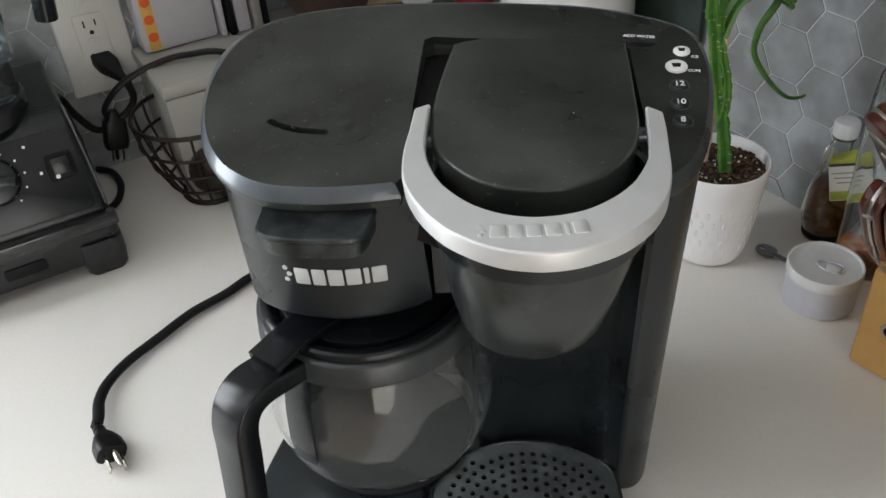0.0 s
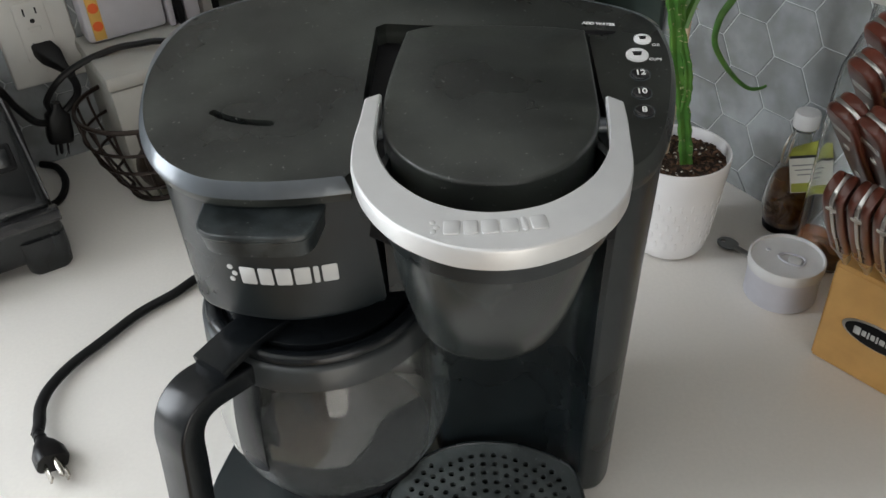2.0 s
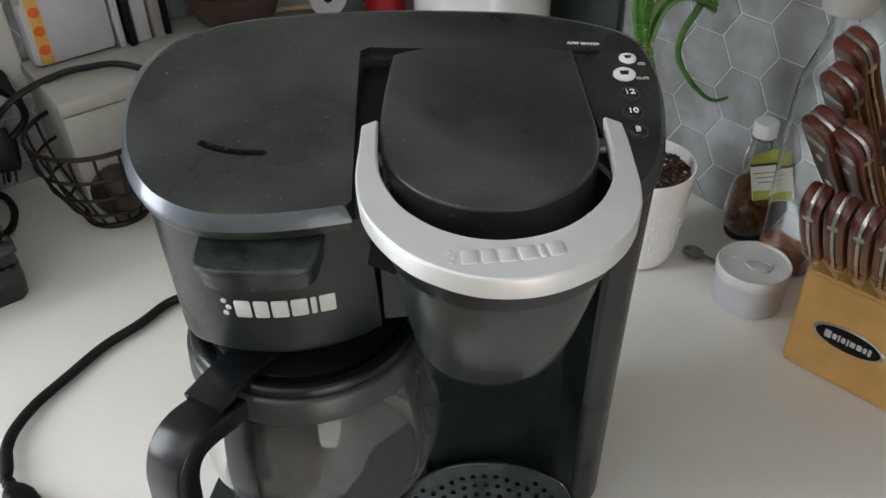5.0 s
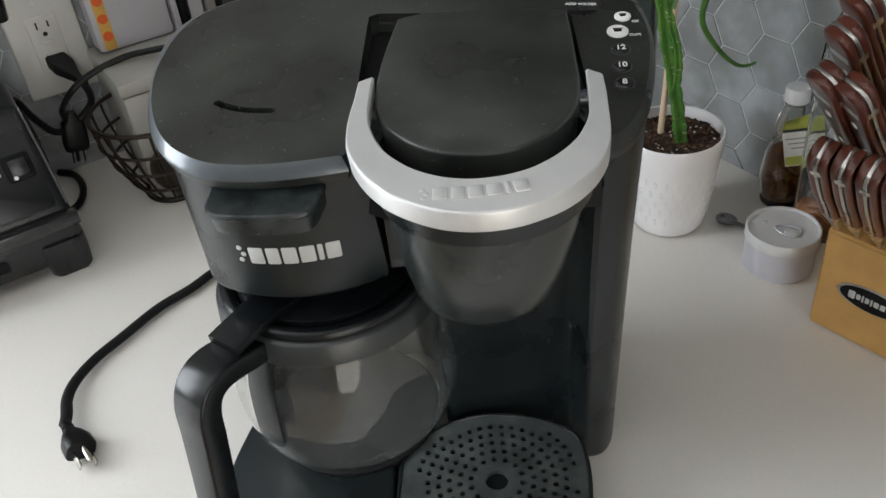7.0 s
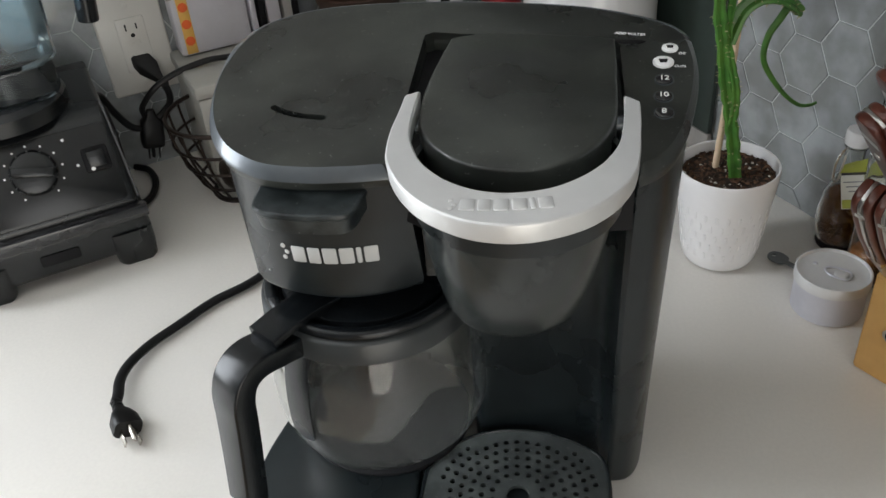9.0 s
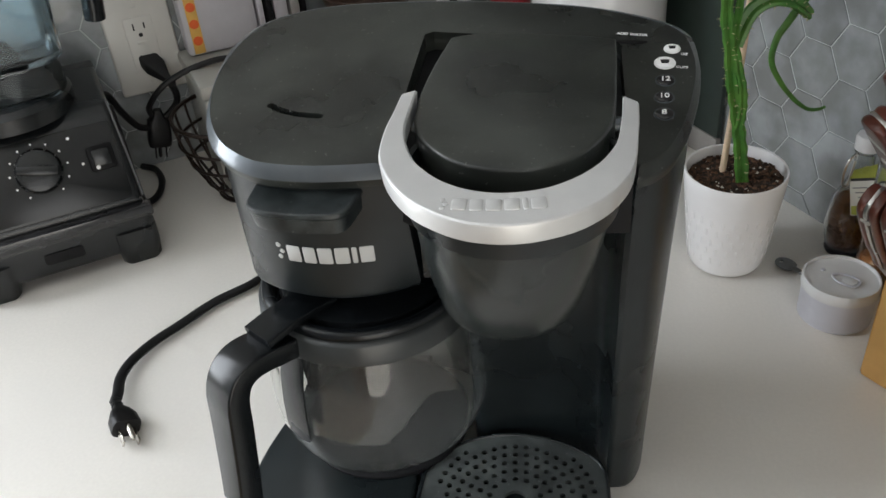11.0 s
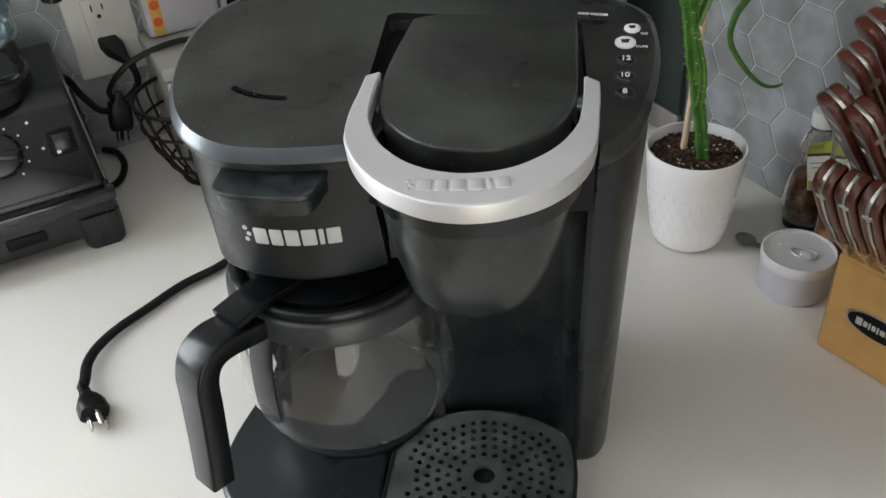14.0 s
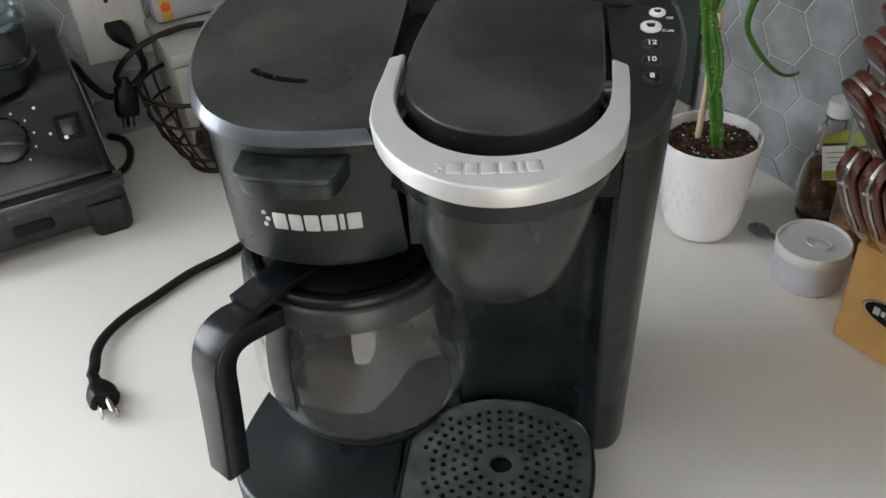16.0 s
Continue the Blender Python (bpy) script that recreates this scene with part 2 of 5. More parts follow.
def tube(points, radius, n=8, per=8, taper=None, bm=None, closed=False, flat=1.0, ridges=0):
    path = spline(points, per, closed)
    rings, m = [], len(path)
    side = None
    for i, p in enumerate(path):
        t = (path[(i + 1) % m] if closed or i + 1 < m else p) - (path[i - 1] if closed or i else p)
        t.normalize()
        if side is None:
            side = t.cross(Vector((0, 0, 1)))
            if side.length < 0.1:
                side = t.cross(Vector((0, 1, 0)))
        side = (side - t * side.dot(t)).normalized()
        up = side.cross(t)
        r = radius * (taper(i / max(1, m - 1)) if taper else 1)
        ring = []
        for k in range(n):
            a = 2 * math.pi * k / n
            rr = r * (1 + (0.45 * math.cos(ridges * a) if ridges else 0))
            ring.append(p + side * rr * math.cos(a) + up * rr * flat * math.sin(a))
        rings.append(ring)
    if closed:
        rings.append(rings[0])
        return loft(rings, False, False, bm=bm)
    return loft(rings, bm=bm)


def box(x0, x1, y0, y1, z0, z1, bevel=0.002, seg=2, bm=None):
    own = bmesh.new()
    bmesh.ops.create_cube(own, size=1)
    for v in own.verts:
        v.co = Vector(((x0, x1)[v.co.x > 0], (y0, y1)[v.co.y > 0], (z0, z1)[v.co.z > 0]))
    if bevel:
        bmesh.ops.bevel(own, geom=own.edges[:], offset=bevel, segments=seg, affect="EDGES", profile=0.5)
    if bm is None:
        return own
    me = bpy.data.meshes.new("tmp")
    own.to_mesh(me)
    own.free()
    bm.from_mesh(me)
    bpy.data.meshes.remove(me)
    return bm


def moved(bm, m):
    bmesh.ops.transform(bm, matrix=m, verts=bm.verts)
    return bm


def rounded(w, h, r, n=6):
    out = []
    for cx, cy, a0 in ((w / 2 - r, h / 2 - r, 0), (-w / 2 + r, h / 2 - r, 90), (-w / 2 + r, -h / 2 + r, 180), (w / 2 - r, -h / 2 + r, 270)):
        for k in range(n + 1):
            a = radians(a0 + 90 * k / n)
            out.append(Vector((cx + r * math.cos(a), cy + r * math.sin(a), 0)))
    return out


def slab(loop, z0, z1, bevel=0.001):
    """A plate with a softened upper edge."""
    return loft([at_z(loop, z0), at_z(loop, z1 - bevel), at_z(inset(loop, bevel * 0.35), z1 - bevel * 0.35), at_z(inset(loop, bevel), z1)])


def holed(outer, holes, z0, z1):
    """A flat plate with holes right through it."""
    bm = bmesh.new()
    loops = []
    for lp in (outer, *holes):
        vs = [bm.verts.new((v.x, v.y, z1)) for v in lp]
        for i in range(len(vs)):
            bm.edges.new((vs[i], vs[(i + 1) % len(vs)]))
        loops.append(vs)
    bmesh.ops.triangle_fill(bm, use_beauty=True, use_dissolve=False, edges=bm.edges[:], normal=(0, 0, 1))
    for vs in loops:
        low = [bm.verts.new((v.co.x, v.co.y, z0)) for v in vs]
        for i in range(len(vs)):
            j = (i + 1) % len(vs)
            bm.faces.new((vs[i], vs[j], low[j], low[i]))
    return bm


def letters(name, body, size, m, material, parent, depth=0.0003, thick=0.0):
    cu = bpy.data.curves.new(name, "FONT")
    cu.body, cu.size, cu.extrude, cu.align_x, cu.align_y, cu.offset = body, size, depth, "CENTER", "CENTER", thick
    tmp = new(name, cu)
    me = bpy.data.meshes.new_from_object(tmp.evaluated_get(bpy.context.evaluated_depsgraph_get()))
    bpy.data.objects.remove(tmp)
    me.transform(m)
    me.materials.clear()
    me.materials.append(material)
    ob = new(name, me)
    ob.parent = parent
    return ob


# ---- the room ----
def wall_box(name, p0, p1, q0, q1, z0, z1, material, label="", bevel=0.0):
    bm = bmesh.new()
    vs = [bm.verts.new(kp(p, q, z)) for z in (z0, z1) for p, q in ((p0, q0), (p1, q0), (p1, q1), (p0, q1))]
    for f in ((3, 2, 1, 0), (4, 5, 6, 7), (0, 1, 5, 4), (1, 2, 6, 5), (2, 3, 7, 6), (3, 0, 4, 7)):
        bm.faces.new([vs[i] for i in f])
    if bevel:
        bmesh.ops.bevel(bm, geom=bm.edges[:], offset=bevel, segments=2, affect="EDGES")
    return single(name, bm, material, label, "", "", "structure")


LOW, HIGH, FAR, DEEP = -0.91, 1.53, 3.4, 2.5


def wall_with_window(name, along, a0, a1, z0, z1, near, far, start, end, label, material=None):
    """One mesh: a wall with a window opening through it."""
    bm = bmesh.new()

    def blk(s0, s1, h0, h1):
        vs = []
        for z in (h0, h1):
            for s, d in ((s0, near), (s1, near), (s1, far), (s0, far)):
                vs.append(bm.verts.new(kp(s, d, z) if along == "p" else kp(d, s, z)))
        for f in ((3, 2, 1, 0), (4, 5, 6, 7), (0, 1, 5, 4), (1, 2, 6, 5), (2, 3, 7, 6), (3, 0, 4, 7)):
            bm.faces.new([vs[i] for i in f])

    blk(start, a0, LOW, HIGH)
    blk(a1, end, LOW, HIGH)
    blk(a0, a1, LOW, z0)
    blk(a0, a1, z1, HIGH)
    return single(name, bm, material or PAINT, label, "wall", "", "structure", smooth=0)


wall_with_window("wall_north", "p", 1.10, 2.62, 0.19, 1.25, 0, -0.12, -0.12, FAR + 0.12, "white painted kitchen wall with a wide window")
wall_box("wall_east", -0.12, 0, 0, DEEP + 0.12, LOW, HIGH, PAINT, "white painted wall behind the tiles")
# added out of view to keep ceiling bounce off the back right worktop
wall_box("wall_bounce_block", 0.0, 0.31, 0.0, DEEP, 0.52, HIGH, GREIGE, "plain unseen wall block added over the worktop to cut ceiling bounce")
wall_box("wall_west", FAR, FAR + 0.12, 0, DEEP + 0.12, LOW, HIGH, GREIGE, "plain greige painted wall")
wall_with_window("wall_south", "p", 0.50, 1.80, -0.86, 1.16, DEEP, DEEP + 0.12, 0, FAR, "greige painted wall with an opening for a glass door", GREIGE)
wall_box("floor", -0.1, FAR + 0.1, -0.1, DEEP + 0.1, LOW - 0.1, LOW, WOOD_FLOOR, "brown oak floor")
wall_box("ceiling", -0.12, FAR + 0.12, -0.12, DEEP + 0.12, HIGH, HIGH + 0.1, CEILING, "white ceiling")



def curtain():
    """Gathered cloth beside the glass door."""
    front, back = [], []
    for k in range(61):
        p = 1.62 + 0.62 * k / 60
        w = 0.022 * math.sin(k * 1.05) + 0.008 * math.sin(k * 0.37)
        front.append((p, DEEP - 0.07 + w))
        back.append((p, DEEP - 0.066 + w))
    loop = front + back[::-1]
    return loft([[kp(p, q, z) for p, q in loop] for z in (LOW + 0.02, 0.2, 1.25)])


single("curtain", curtain(), mat("tan_curtain_cloth", (0.30, 0.22, 0.15), 0.9, vary=0.12, scale=40, bump=0.3, bump_scale=500), "tan gathered curtain hanging beside the glass door", "curtain")

DEPTH = 0.635


def worktop():
    """L-shaped slab with a rounded inner corner."""
    r, q = 0.03, DEPTH
    loop = [(0.0, 0.0), (3.0, 0.0), (3.0, q)]
    for k in range(7):
        loop.append((q + r - r * math.cos(radians(90) - radians(90) * k / 6), q + r - r * math.sin(radians(90) - radians(90) * k / 6)))
    loop += [(q, 2.4), (0.0, 2.4)]
    pts = [kp(p, s) for p, s in loop]
    return loft([at_z(pts, -0.03), at_z(pts, -0.0015), at_z(inset(pts, 0.0015), 0.0)])


single("countertop", worktop(), QUARTZ, "white quartz kitchen worktop, L-shaped, slightly speckled", "countertop", "", "structure")
wall_box("base_cabinet_north", DEPTH, 3.0, 0.0, DEPTH - 0.03, LOW + 0.1, -0.031, CABINET, "tan base cabinets under the worktop")
wall_box("base_cabinet_east", 0.0, DEPTH - 0.03, 0.0, 2.4, LOW + 0.1, -0.031, CABINET, "tan base cabinets under the worktop")

# ---- coffee maker ----
maker = thing("coffee_maker", (0, 0, 0), "black plastic coffee maker with silver handle ring on the white worktop", "coffee maker")


TOP_Z, TOP_SLOPE = 0.3035, 0.19


def cover_z(y):
    """The top slopes up towards the back."""
    return TOP_Z + TOP_SLOPE * y


COVER = [(-0.0670, -0.0235), (-0.0895, -0.0248), (-0.1155, -0.0242), (-0.1430, -0.0188), (-0.1645, -0.0045), (-0.1770, 0.0130), (-0.1850, 0.0350), (-0.1885, 0.0600), (-0.1885, 0.0850),
         (-0.1835, 0.1110), (-0.1700, 0.1330), (-0.1460, 0.1470), (-0.1180, 0.1532), (-0.0785, 0.1545), (-0.0250, 0.1510), (0.0190, 0.1445), (0.0530, 0.1370), (0.0830, 0.1250), (0.1060, 0.1110),
         (0.1165, 0.0960), (0.1182, 0.0760), (0.1168, 0.0570), (0.1125, 0.0360), (0.1050, 0.0110), (0.0980, -0.0060), (0.0905, -0.0180), (0.0815, -0.0265), (0.0735, -0.0305)]
outer = spline(COVER, 4, False)
notch = [Vector((*p, 0)) for p in ((0.0705, -0.0305), (0.0692, 0.0), (0.0688, 0.036), (0.0706, 0.084), (0.0690, 0.0905), (0.03, 0.0965), (-0.020, 0.1035), (-0.048, 0.1085),
                                   (-0.0530, 0.1060), (-0.0563, 0.076), (-0.0597, 0.044), (-0.0632, 0.008), (-0.0655, -0.0170))]
cover = outer + notch
SLOT = [(-0.1445, 0.0372), (-0.136, 0.0312), (-0.1245, 0.0265), (-0.1085, 0.0235)]
sp = spline(SLOT, 5, False)
slot_loop = []
for s in (1, -1):
    row = []
    for i, p in enumerate(sp):
        t = (sp[min(i + 1, len(sp) - 1)] - sp[max(i - 1, 0)]).normalized()
        e = 0.55 if i in (0, len(sp) - 1) else 1.0
        row.append(p + Vector((-t.y, t.x, 0)) * 0.0023 * s * e)
    slot_loop += row if s > 0 else row[::-1]


def backness(y):
    f = min(1.0, max(0.0, (y - 0.05) / 0.07))
    return f * f * (3 - 2 * f)


def cover_edge(width, drop):
    """The cover's outline drawn in by a bevel that is wider and flatter towards the back."""
    deep = inset(cover, 0.001)
    out = []
    for k, v in enumerate(cover):
        n = (deep[k] - v).normalized()
        b = backness(v.y) if k < len(outer) else 0.0
        w = (width * (1 + 0.9 * b)) if k < len(outer) else min(width, 0.0007)
        out.append(Vector((v.x + n.x * w, v.y + n.y * w, cover_z(v.y + n.y * w) - drop * (1 - 0.45 * b))))
    return out


def top_cover():
    rim = cover_edge(0.0038, 0.0)
    bm = holed(rim, [slot_loop], 0.0, 1.0)
    for v in bm.verts:
        v.co.z = cover_z(v.co.y) - (0.0 if v.co.z > 0.5 else 0.0075)
    loft([[Vector((v.x, v.y, v.z - 0.004)) for v in cover_edge(0.0016, 0.0092)], cover_edge(0.0002, 0.0078), cover_edge(0.0003, 0.0066), cover_edge(0.0009, 0.0052), cover_edge(0.0032, 0.0008), rim], True, False, bm=bm)
    return bm


cov = part("top_cover", top_cover(), BLACK_TOP, maker, "dusty black top cover with a curved steam slot", smooth=28)
# near-black slot floor holds the shade inside the slot
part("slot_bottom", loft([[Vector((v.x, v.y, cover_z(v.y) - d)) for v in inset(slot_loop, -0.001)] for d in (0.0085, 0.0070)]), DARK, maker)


def rim_band():
    """Smooth bevelled edge, paler for window sheen; left off at the dark right front."""
    lines = [cover_edge(w, d)[:len(outer)] for w, d in ((-0.0003, 0.0074), (0.0000, 0.0064), (0.0006, 0.0050), (0.0030, 0.0006), (0.0038, -0.0003), (0.0044, 0.0010))]
    return loft([[ln[k] for ln in lines] for k in range(len(outer) - 32)])


part("lid_edge", rim_band(), RIM, maker, "smooth grey bevelled lid edge, paler for window sheen", smooth=24)

DRUM_TOP = [(-0.060, -0.0200), (-0.0885, -0.0215), (-0.1150, -0.0210), (-0.1415, -0.0155), (-0.1620, -0.0015), (-0.1735, 0.018), (-0.1820, 0.05), (-0.060, 0.09)]
DRUM_LOW = [(-0.0565, -0.0025), (-0.0800, -0.0125), (-0.1075, -0.0160), (-0.1340, -0.0110), (-0.1550, -0.0018), (-0.1690, 0.012), (-0.1770, 0.045), (-0.056, 0.09)]


def drum_ring(k, z):
    a = [Vector((p[0] + (q[0] - p[0]) * k, p[1] + (q[1] - p[1]) * k, 0)) for p, q in zip(DRUM_LOW, DRUM_TOP)]
    return at_z(spline(a[:7], 6, False) + [a[7]], z)


drum = part("brew_basket_housing", loft([at_z(inset(drum_ring(0, 0.2), 0.006), 0.199), at_z(inset(drum_ring(0, 0.2), 0.0015), 0.2), drum_ring(0.03, 0.204), drum_ring(0.30, 0.23),
                                         drum_ring(0.62, 0.26), [Vector((v.x, v.y, cover_z(v.y) - 0.0095)) for v in drum_ring(0.93, 0.2915)]]), BLACK, maker, "black rounded front of the brew basket")
part("hinge_panel", loft([[Vector((x, y + 0.02 * (0.29 - z), z)) for x, y in ((-0.0548, -0.0005), (-0.0548, 0.03), (-0.030, 0.03), (-0.030, 0.004), (-0.036, -0.0005))] for z in (0.2035, 0.2045, 0.286)]), BLACK, maker, "narrow black panel beside the brew basket")


def drum_y(x, z):
    k = 0.30 + (z - 0.23) / 0.03 * 0.32
    ring = drum_ring(k, z)[:37]
    for a, b in zip(ring, ring[1:]):
        if min(a.x, b.x) <= x <= max(a.x, b.x):
            t = (x - a.x) / (b.x - a.x)
            n = Vector((b.y - a.y, -(b.x - a.x), 0)).normalized()
            return a.y + (b.y - a.y) * t, math.degrees(math.atan2(b.y - a.y, b.x - a.x)) + 180
    return 0.0, 0.0


TAB = [(-0.1470, 0.004), (-0.1466, -0.012), (-0.1468, -0.0300), (-0.1430, -0.0375), (-0.1345, -0.0420), (-0.1190, -0.0455), (-0.1000, -0.0472), (-0.0905, -0.0458), (-0.0860, -0.0400), (-0.0832, -0.0290), (-0.0808, -0.0150), (-0.0800, 0.004)]
tab = spline(TAB, 4, False)
low = [Vector((v.x * 0.93 - 0.0075, v.y * 0.93 - 0.001, 0)) for v in tab]
part("grip_tab", loft([at_z(inset(low, 0.003), 0.2685), at_z(low, 0.2695), at_z(inset(tab, 0.0012), 0.2790), at_z(tab, 0.2806), at_z(tab, 0.2820), at_z(inset(tab, 0.0004), 0.2829), at_z(inset(tab, 0.0014), 0.2834), at_z(inset(tab, 0.005), 0.2832)]), DUSTY_TAB, maker, "dusty black pull tab", smooth=24)

# maker's mark as plain silver blocks and dots
def plaque(widths, gap, height, m, name, parent, material, deep=0.0006):
    x = -(sum(widths) + gap * (len(widths) - 1)) / 2
    for w in widths:
        part(name, moved(slab(rounded(w, height, 0.0012, 3), 0, deep, 0.0002), m(x + w / 2)), material, parent)
        x += w + gap


def on_drum(x, z, lift=0.0001):
    y, a = drum_y(x, z)
    lean = math.degrees(math.atan2(0.006, 0.086))
    return pose(x, y - lift, z, 0, 0, a) @ pose(0, 0, 0, 90 + lean * 0.9, 0, 0)


plaque([0.0090, 0.0080, 0.0090, 0.0090, 0.0032, 0.0088], 0.0015, 0.0122, lambda x: on_drum(-0.1078 + x, 0.2352), "brand_mark", drum, LOGO, 0.0005)
for dx, dz in ((-0.0325, 0.005), (-0.0305, 0.0005), (-0.0325, -0.004)):
    part("brand_dot", moved(lathe([(0.0017, 0), (0.0017, 0.0004), (0.001, 0.0006)], 12), on_drum(-0.1078 + dx, 0.2352 + dz)), LOGO, drum)

BODY_LOW = [(-0.174, 0.075), (-0.176, 0.100), (-0.169, 0.126), (-0.142, 0.141), (-0.06, 0.146), (0.030, 0.135), (0.068, 0.124), (0.088, 0.108), (0.0965, 0.085), (0.0965, 0.04), (0.091, 0.014), (0.0815, 0.0015), (0.0685, -0.001)]
BODY_TOP = [(-0.181, 0.060), (-0.1845, 0.090), (-0.177, 0.119), (-0.146, 0.141), (-0.06, 0.149), (0.030, 0.138), (0.076, 0.123), (0.101, 0.106), (0.1135, 0.08), (0.1125, 0.05), (0.1025, 0.012), (0.0890, -0.0165), (0.0710, -0.0270)]
INNER_LOW = [(0.0655, 0.0), (0.0645, 0.012), (0.058, 0.028), (0.03, 0.036), (0.0, 0.037), (-0.026, 0.034), (-0.034, 0.05), (-0.036, 0.11), (-0.06, 0.130), (-0.160, 0.130), (-0.170, 0.09)]
INNER_TOP = [(0.0675, -0.0245), (0.067, 0.0), (0.058, 0.024), (0.03, 0.032), (0.0, 0.033), (-0.026, 0.03), (-0.034, 0.05), (-0.036, 0.10), (-0.06, 0.120), (-0.160, 0.120), (-0.175, 0.075)]


def body_ring(k, z):
    def mixl(lo, hi):
        return [Vector((a[0] + (b[0] - a[0]) * k, a[1] + (b[1] - a[1]) * k, 0)) for a, b in zip(lo, hi)]
    return at_z(spline(mixl(BODY_LOW, BODY_TOP), 5, False) + spline(mixl(INNER_LOW, INNER_TOP), 4, False), z)


part("body", loft([at_z(inset(body_ring(0, 0), 0.003), 0.001), at_z(inset(body_ring(0, 0), 0.0008), 0.003), body_ring(0.0, 0.006), body_ring(0.12, 0.05), body_ring(0.33, 0.12),
                   body_ring(0.60, 0.2), body_ring(0.82, 0.25), [Vector((v.x, v.y, cover_z(v.y) - 0.0095)) for v in body_ring(1.0, 0.29)]]), BLACK, maker, "black plastic body and column")
# deck in near-black to stand for the shade under lid and ring
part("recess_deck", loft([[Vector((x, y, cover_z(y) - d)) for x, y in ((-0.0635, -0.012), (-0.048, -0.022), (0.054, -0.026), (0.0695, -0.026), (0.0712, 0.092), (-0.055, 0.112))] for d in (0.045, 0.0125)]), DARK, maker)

# single-cup brew head
HEAD = [(0.0012, -0.0340, 0.2120, 0.024), (0.0012, -0.0340, 0.2126, 0.034), (0.0012, -0.0345, 0.2155, 0.0385), (0.0014, -0.0360, 0.222, 0.0410), (0.002, -0.0395, 0.242, 0.0455), (0.003, -0.0430, 0.27, 0.0505), (0.004, -0.0440, 0.2882, 0.0528), (0.004, -0.0440, 0.2890, 0.0548), (0.0045, -0.0445, 0.2900, 0.0558), (0.005, -0.0450, 0.3120, 0.0580), (0.005, -0.0450, 0.3120, 0.0545), (0.005, -0.0450, 0.295, 0.0525)]
part("brew_head", loft([circle(r, z, (x, y), 64) for x, y, z, r in HEAD[:7]], True, False), HEADMAT, maker, "smoky grey-black tapered single-cup brew head")
part("head_collar", loft([circle(r, z, (x, y), 64) for x, y, z, r in HEAD[6:]], False, True), BLACK, maker, "black band round the brew head")

LID = [(-0.0352, 0.0880), (-0.0412, 0.0600), (-0.0460, 0.0330), (-0.0488, 0.0080), (-0.0488, -0.0120), (-0.0450, -0.0280), (-0.0375, -0.0405), (-0.0280, -0.0510), (-0.0160, -0.0587), (-0.0030, -0.0622), (0.0110, -0.0630), (0.0230, -0.0600),
       (0.0370, -0.0520), (0.0478, -0.0405), (0.0560, -0.0260), (0.0605, -0.0070), (0.0635, 0.0260), (0.0658, 0.0520), (0.0673, 0.0770)]
lid = spline(LID, 4, False) + [Vector((0.0504, 0.0829, 0)), Vector((0.0192, 0.0892, 0)), Vector((-0.0165, 0.0936, 0)), Vector((-0.0289, 0.0908, 0))]


def lid_z(y):
    return 0.3225 + 0.065 * y


def lid_mesh():
    rings = []
    for d, drop in ((0.0015, 0.034), (0.0004, 0.0315), (0.0, 0.0022), (0.0003, 0.0010), (0.0010, 0.0003), (0.0020, 0.0)):
        rings.append([Vector((v.x, v.y, lid_z(v.y) - drop)) for v in inset(lid, d)])
    rings.append([Vector((0.008 + (v.x - 0.008) * 0.6, 0.02 + (v.y - 0.02) * 0.6, lid_z(0.02 + (v.y - 0.02) * 0.6) + 0.0008)) for v in lid])
    return loft(rings)


part("pod_lid", lid_mesh(), BLACK_TOP, maker, "matt black dusty pod lid")
RING_OUT = [(-0.0580, 0.0085), (-0.0600, -0.0090), (-0.0626, -0.0275), (-0.0632, -0.0445), (-0.0622, -0.0565), (-0.0580, -0.0700), (-0.0514, -0.0829), (-0.0425, -0.0946), (-0.0303, -0.1045), (-0.0182, -0.1110), (-0.0057, -0.1142), (0.0060, -0.1148), (0.0186, -0.1127),
            (0.0342, -0.1066), (0.0455, -0.0985), (0.0545, -0.0885), (0.0619, -0.0750), (0.0662, -0.0590), (0.0688, -0.0400), (0.0708, -0.0250), (0.0721, -0.0095)]
RING_IN = [(-0.0490, 0.0130), (-0.0506, -0.0045), (-0.0516, -0.0220), (-0.0512, -0.0330), (-0.0490, -0.0440), (-0.0440, -0.0580), (-0.0366, -0.0688), (-0.0284, -0.0772), (-0.0185, -0.0836), (-0.0094, -0.0870), (0.0000, -0.0885), (0.0118, -0.0878), (0.0235, -0.0846),
           (0.0348, -0.0778), (0.0440, -0.0695), (0.0510, -0.0600), (0.0573, -0.0468), (0.0603, -0.0330), (0.0620, -0.0220), (0.0632, -0.0110), (0.0641, -0.0020)]


def ring_z(y):
    return 0.3268 + 0.06 * y


def ring_handle():
    o, i = spline(RING_OUT, 5, False), spline(RING_IN, 5, False)
    rings = []
    for a, b in zip(o, i):
        d = (a - b).normalized()
        z = ring_z(a.y)
        rings.append([Vector((*(a - d * 0.006).xy, z - 0.0118)), Vector((*(a - d * 0.0016).xy, z - 0.0116)), Vector((*(a - d * 0.0008).xy, z - 0.0108)), Vector((*a.xy, z - 0.0016)), Vector((*(a - d * 0.0004).xy, z - 0.0006)),
                      Vector((*(a - d * 0.0013).xy, z)), Vector((*(b + d * 0.0012).xy, ring_z(b.y))), Vector((*b.xy, ring_z(b.y) - 0.0012)), Vector((*(b + d * 0.001).xy, ring_z(b.y) - 0.0118))])
    return loft(rings)


ring = part("handle_ring", ring_handle(), SILVER, maker, "silver horseshoe lever handle", smooth=30)
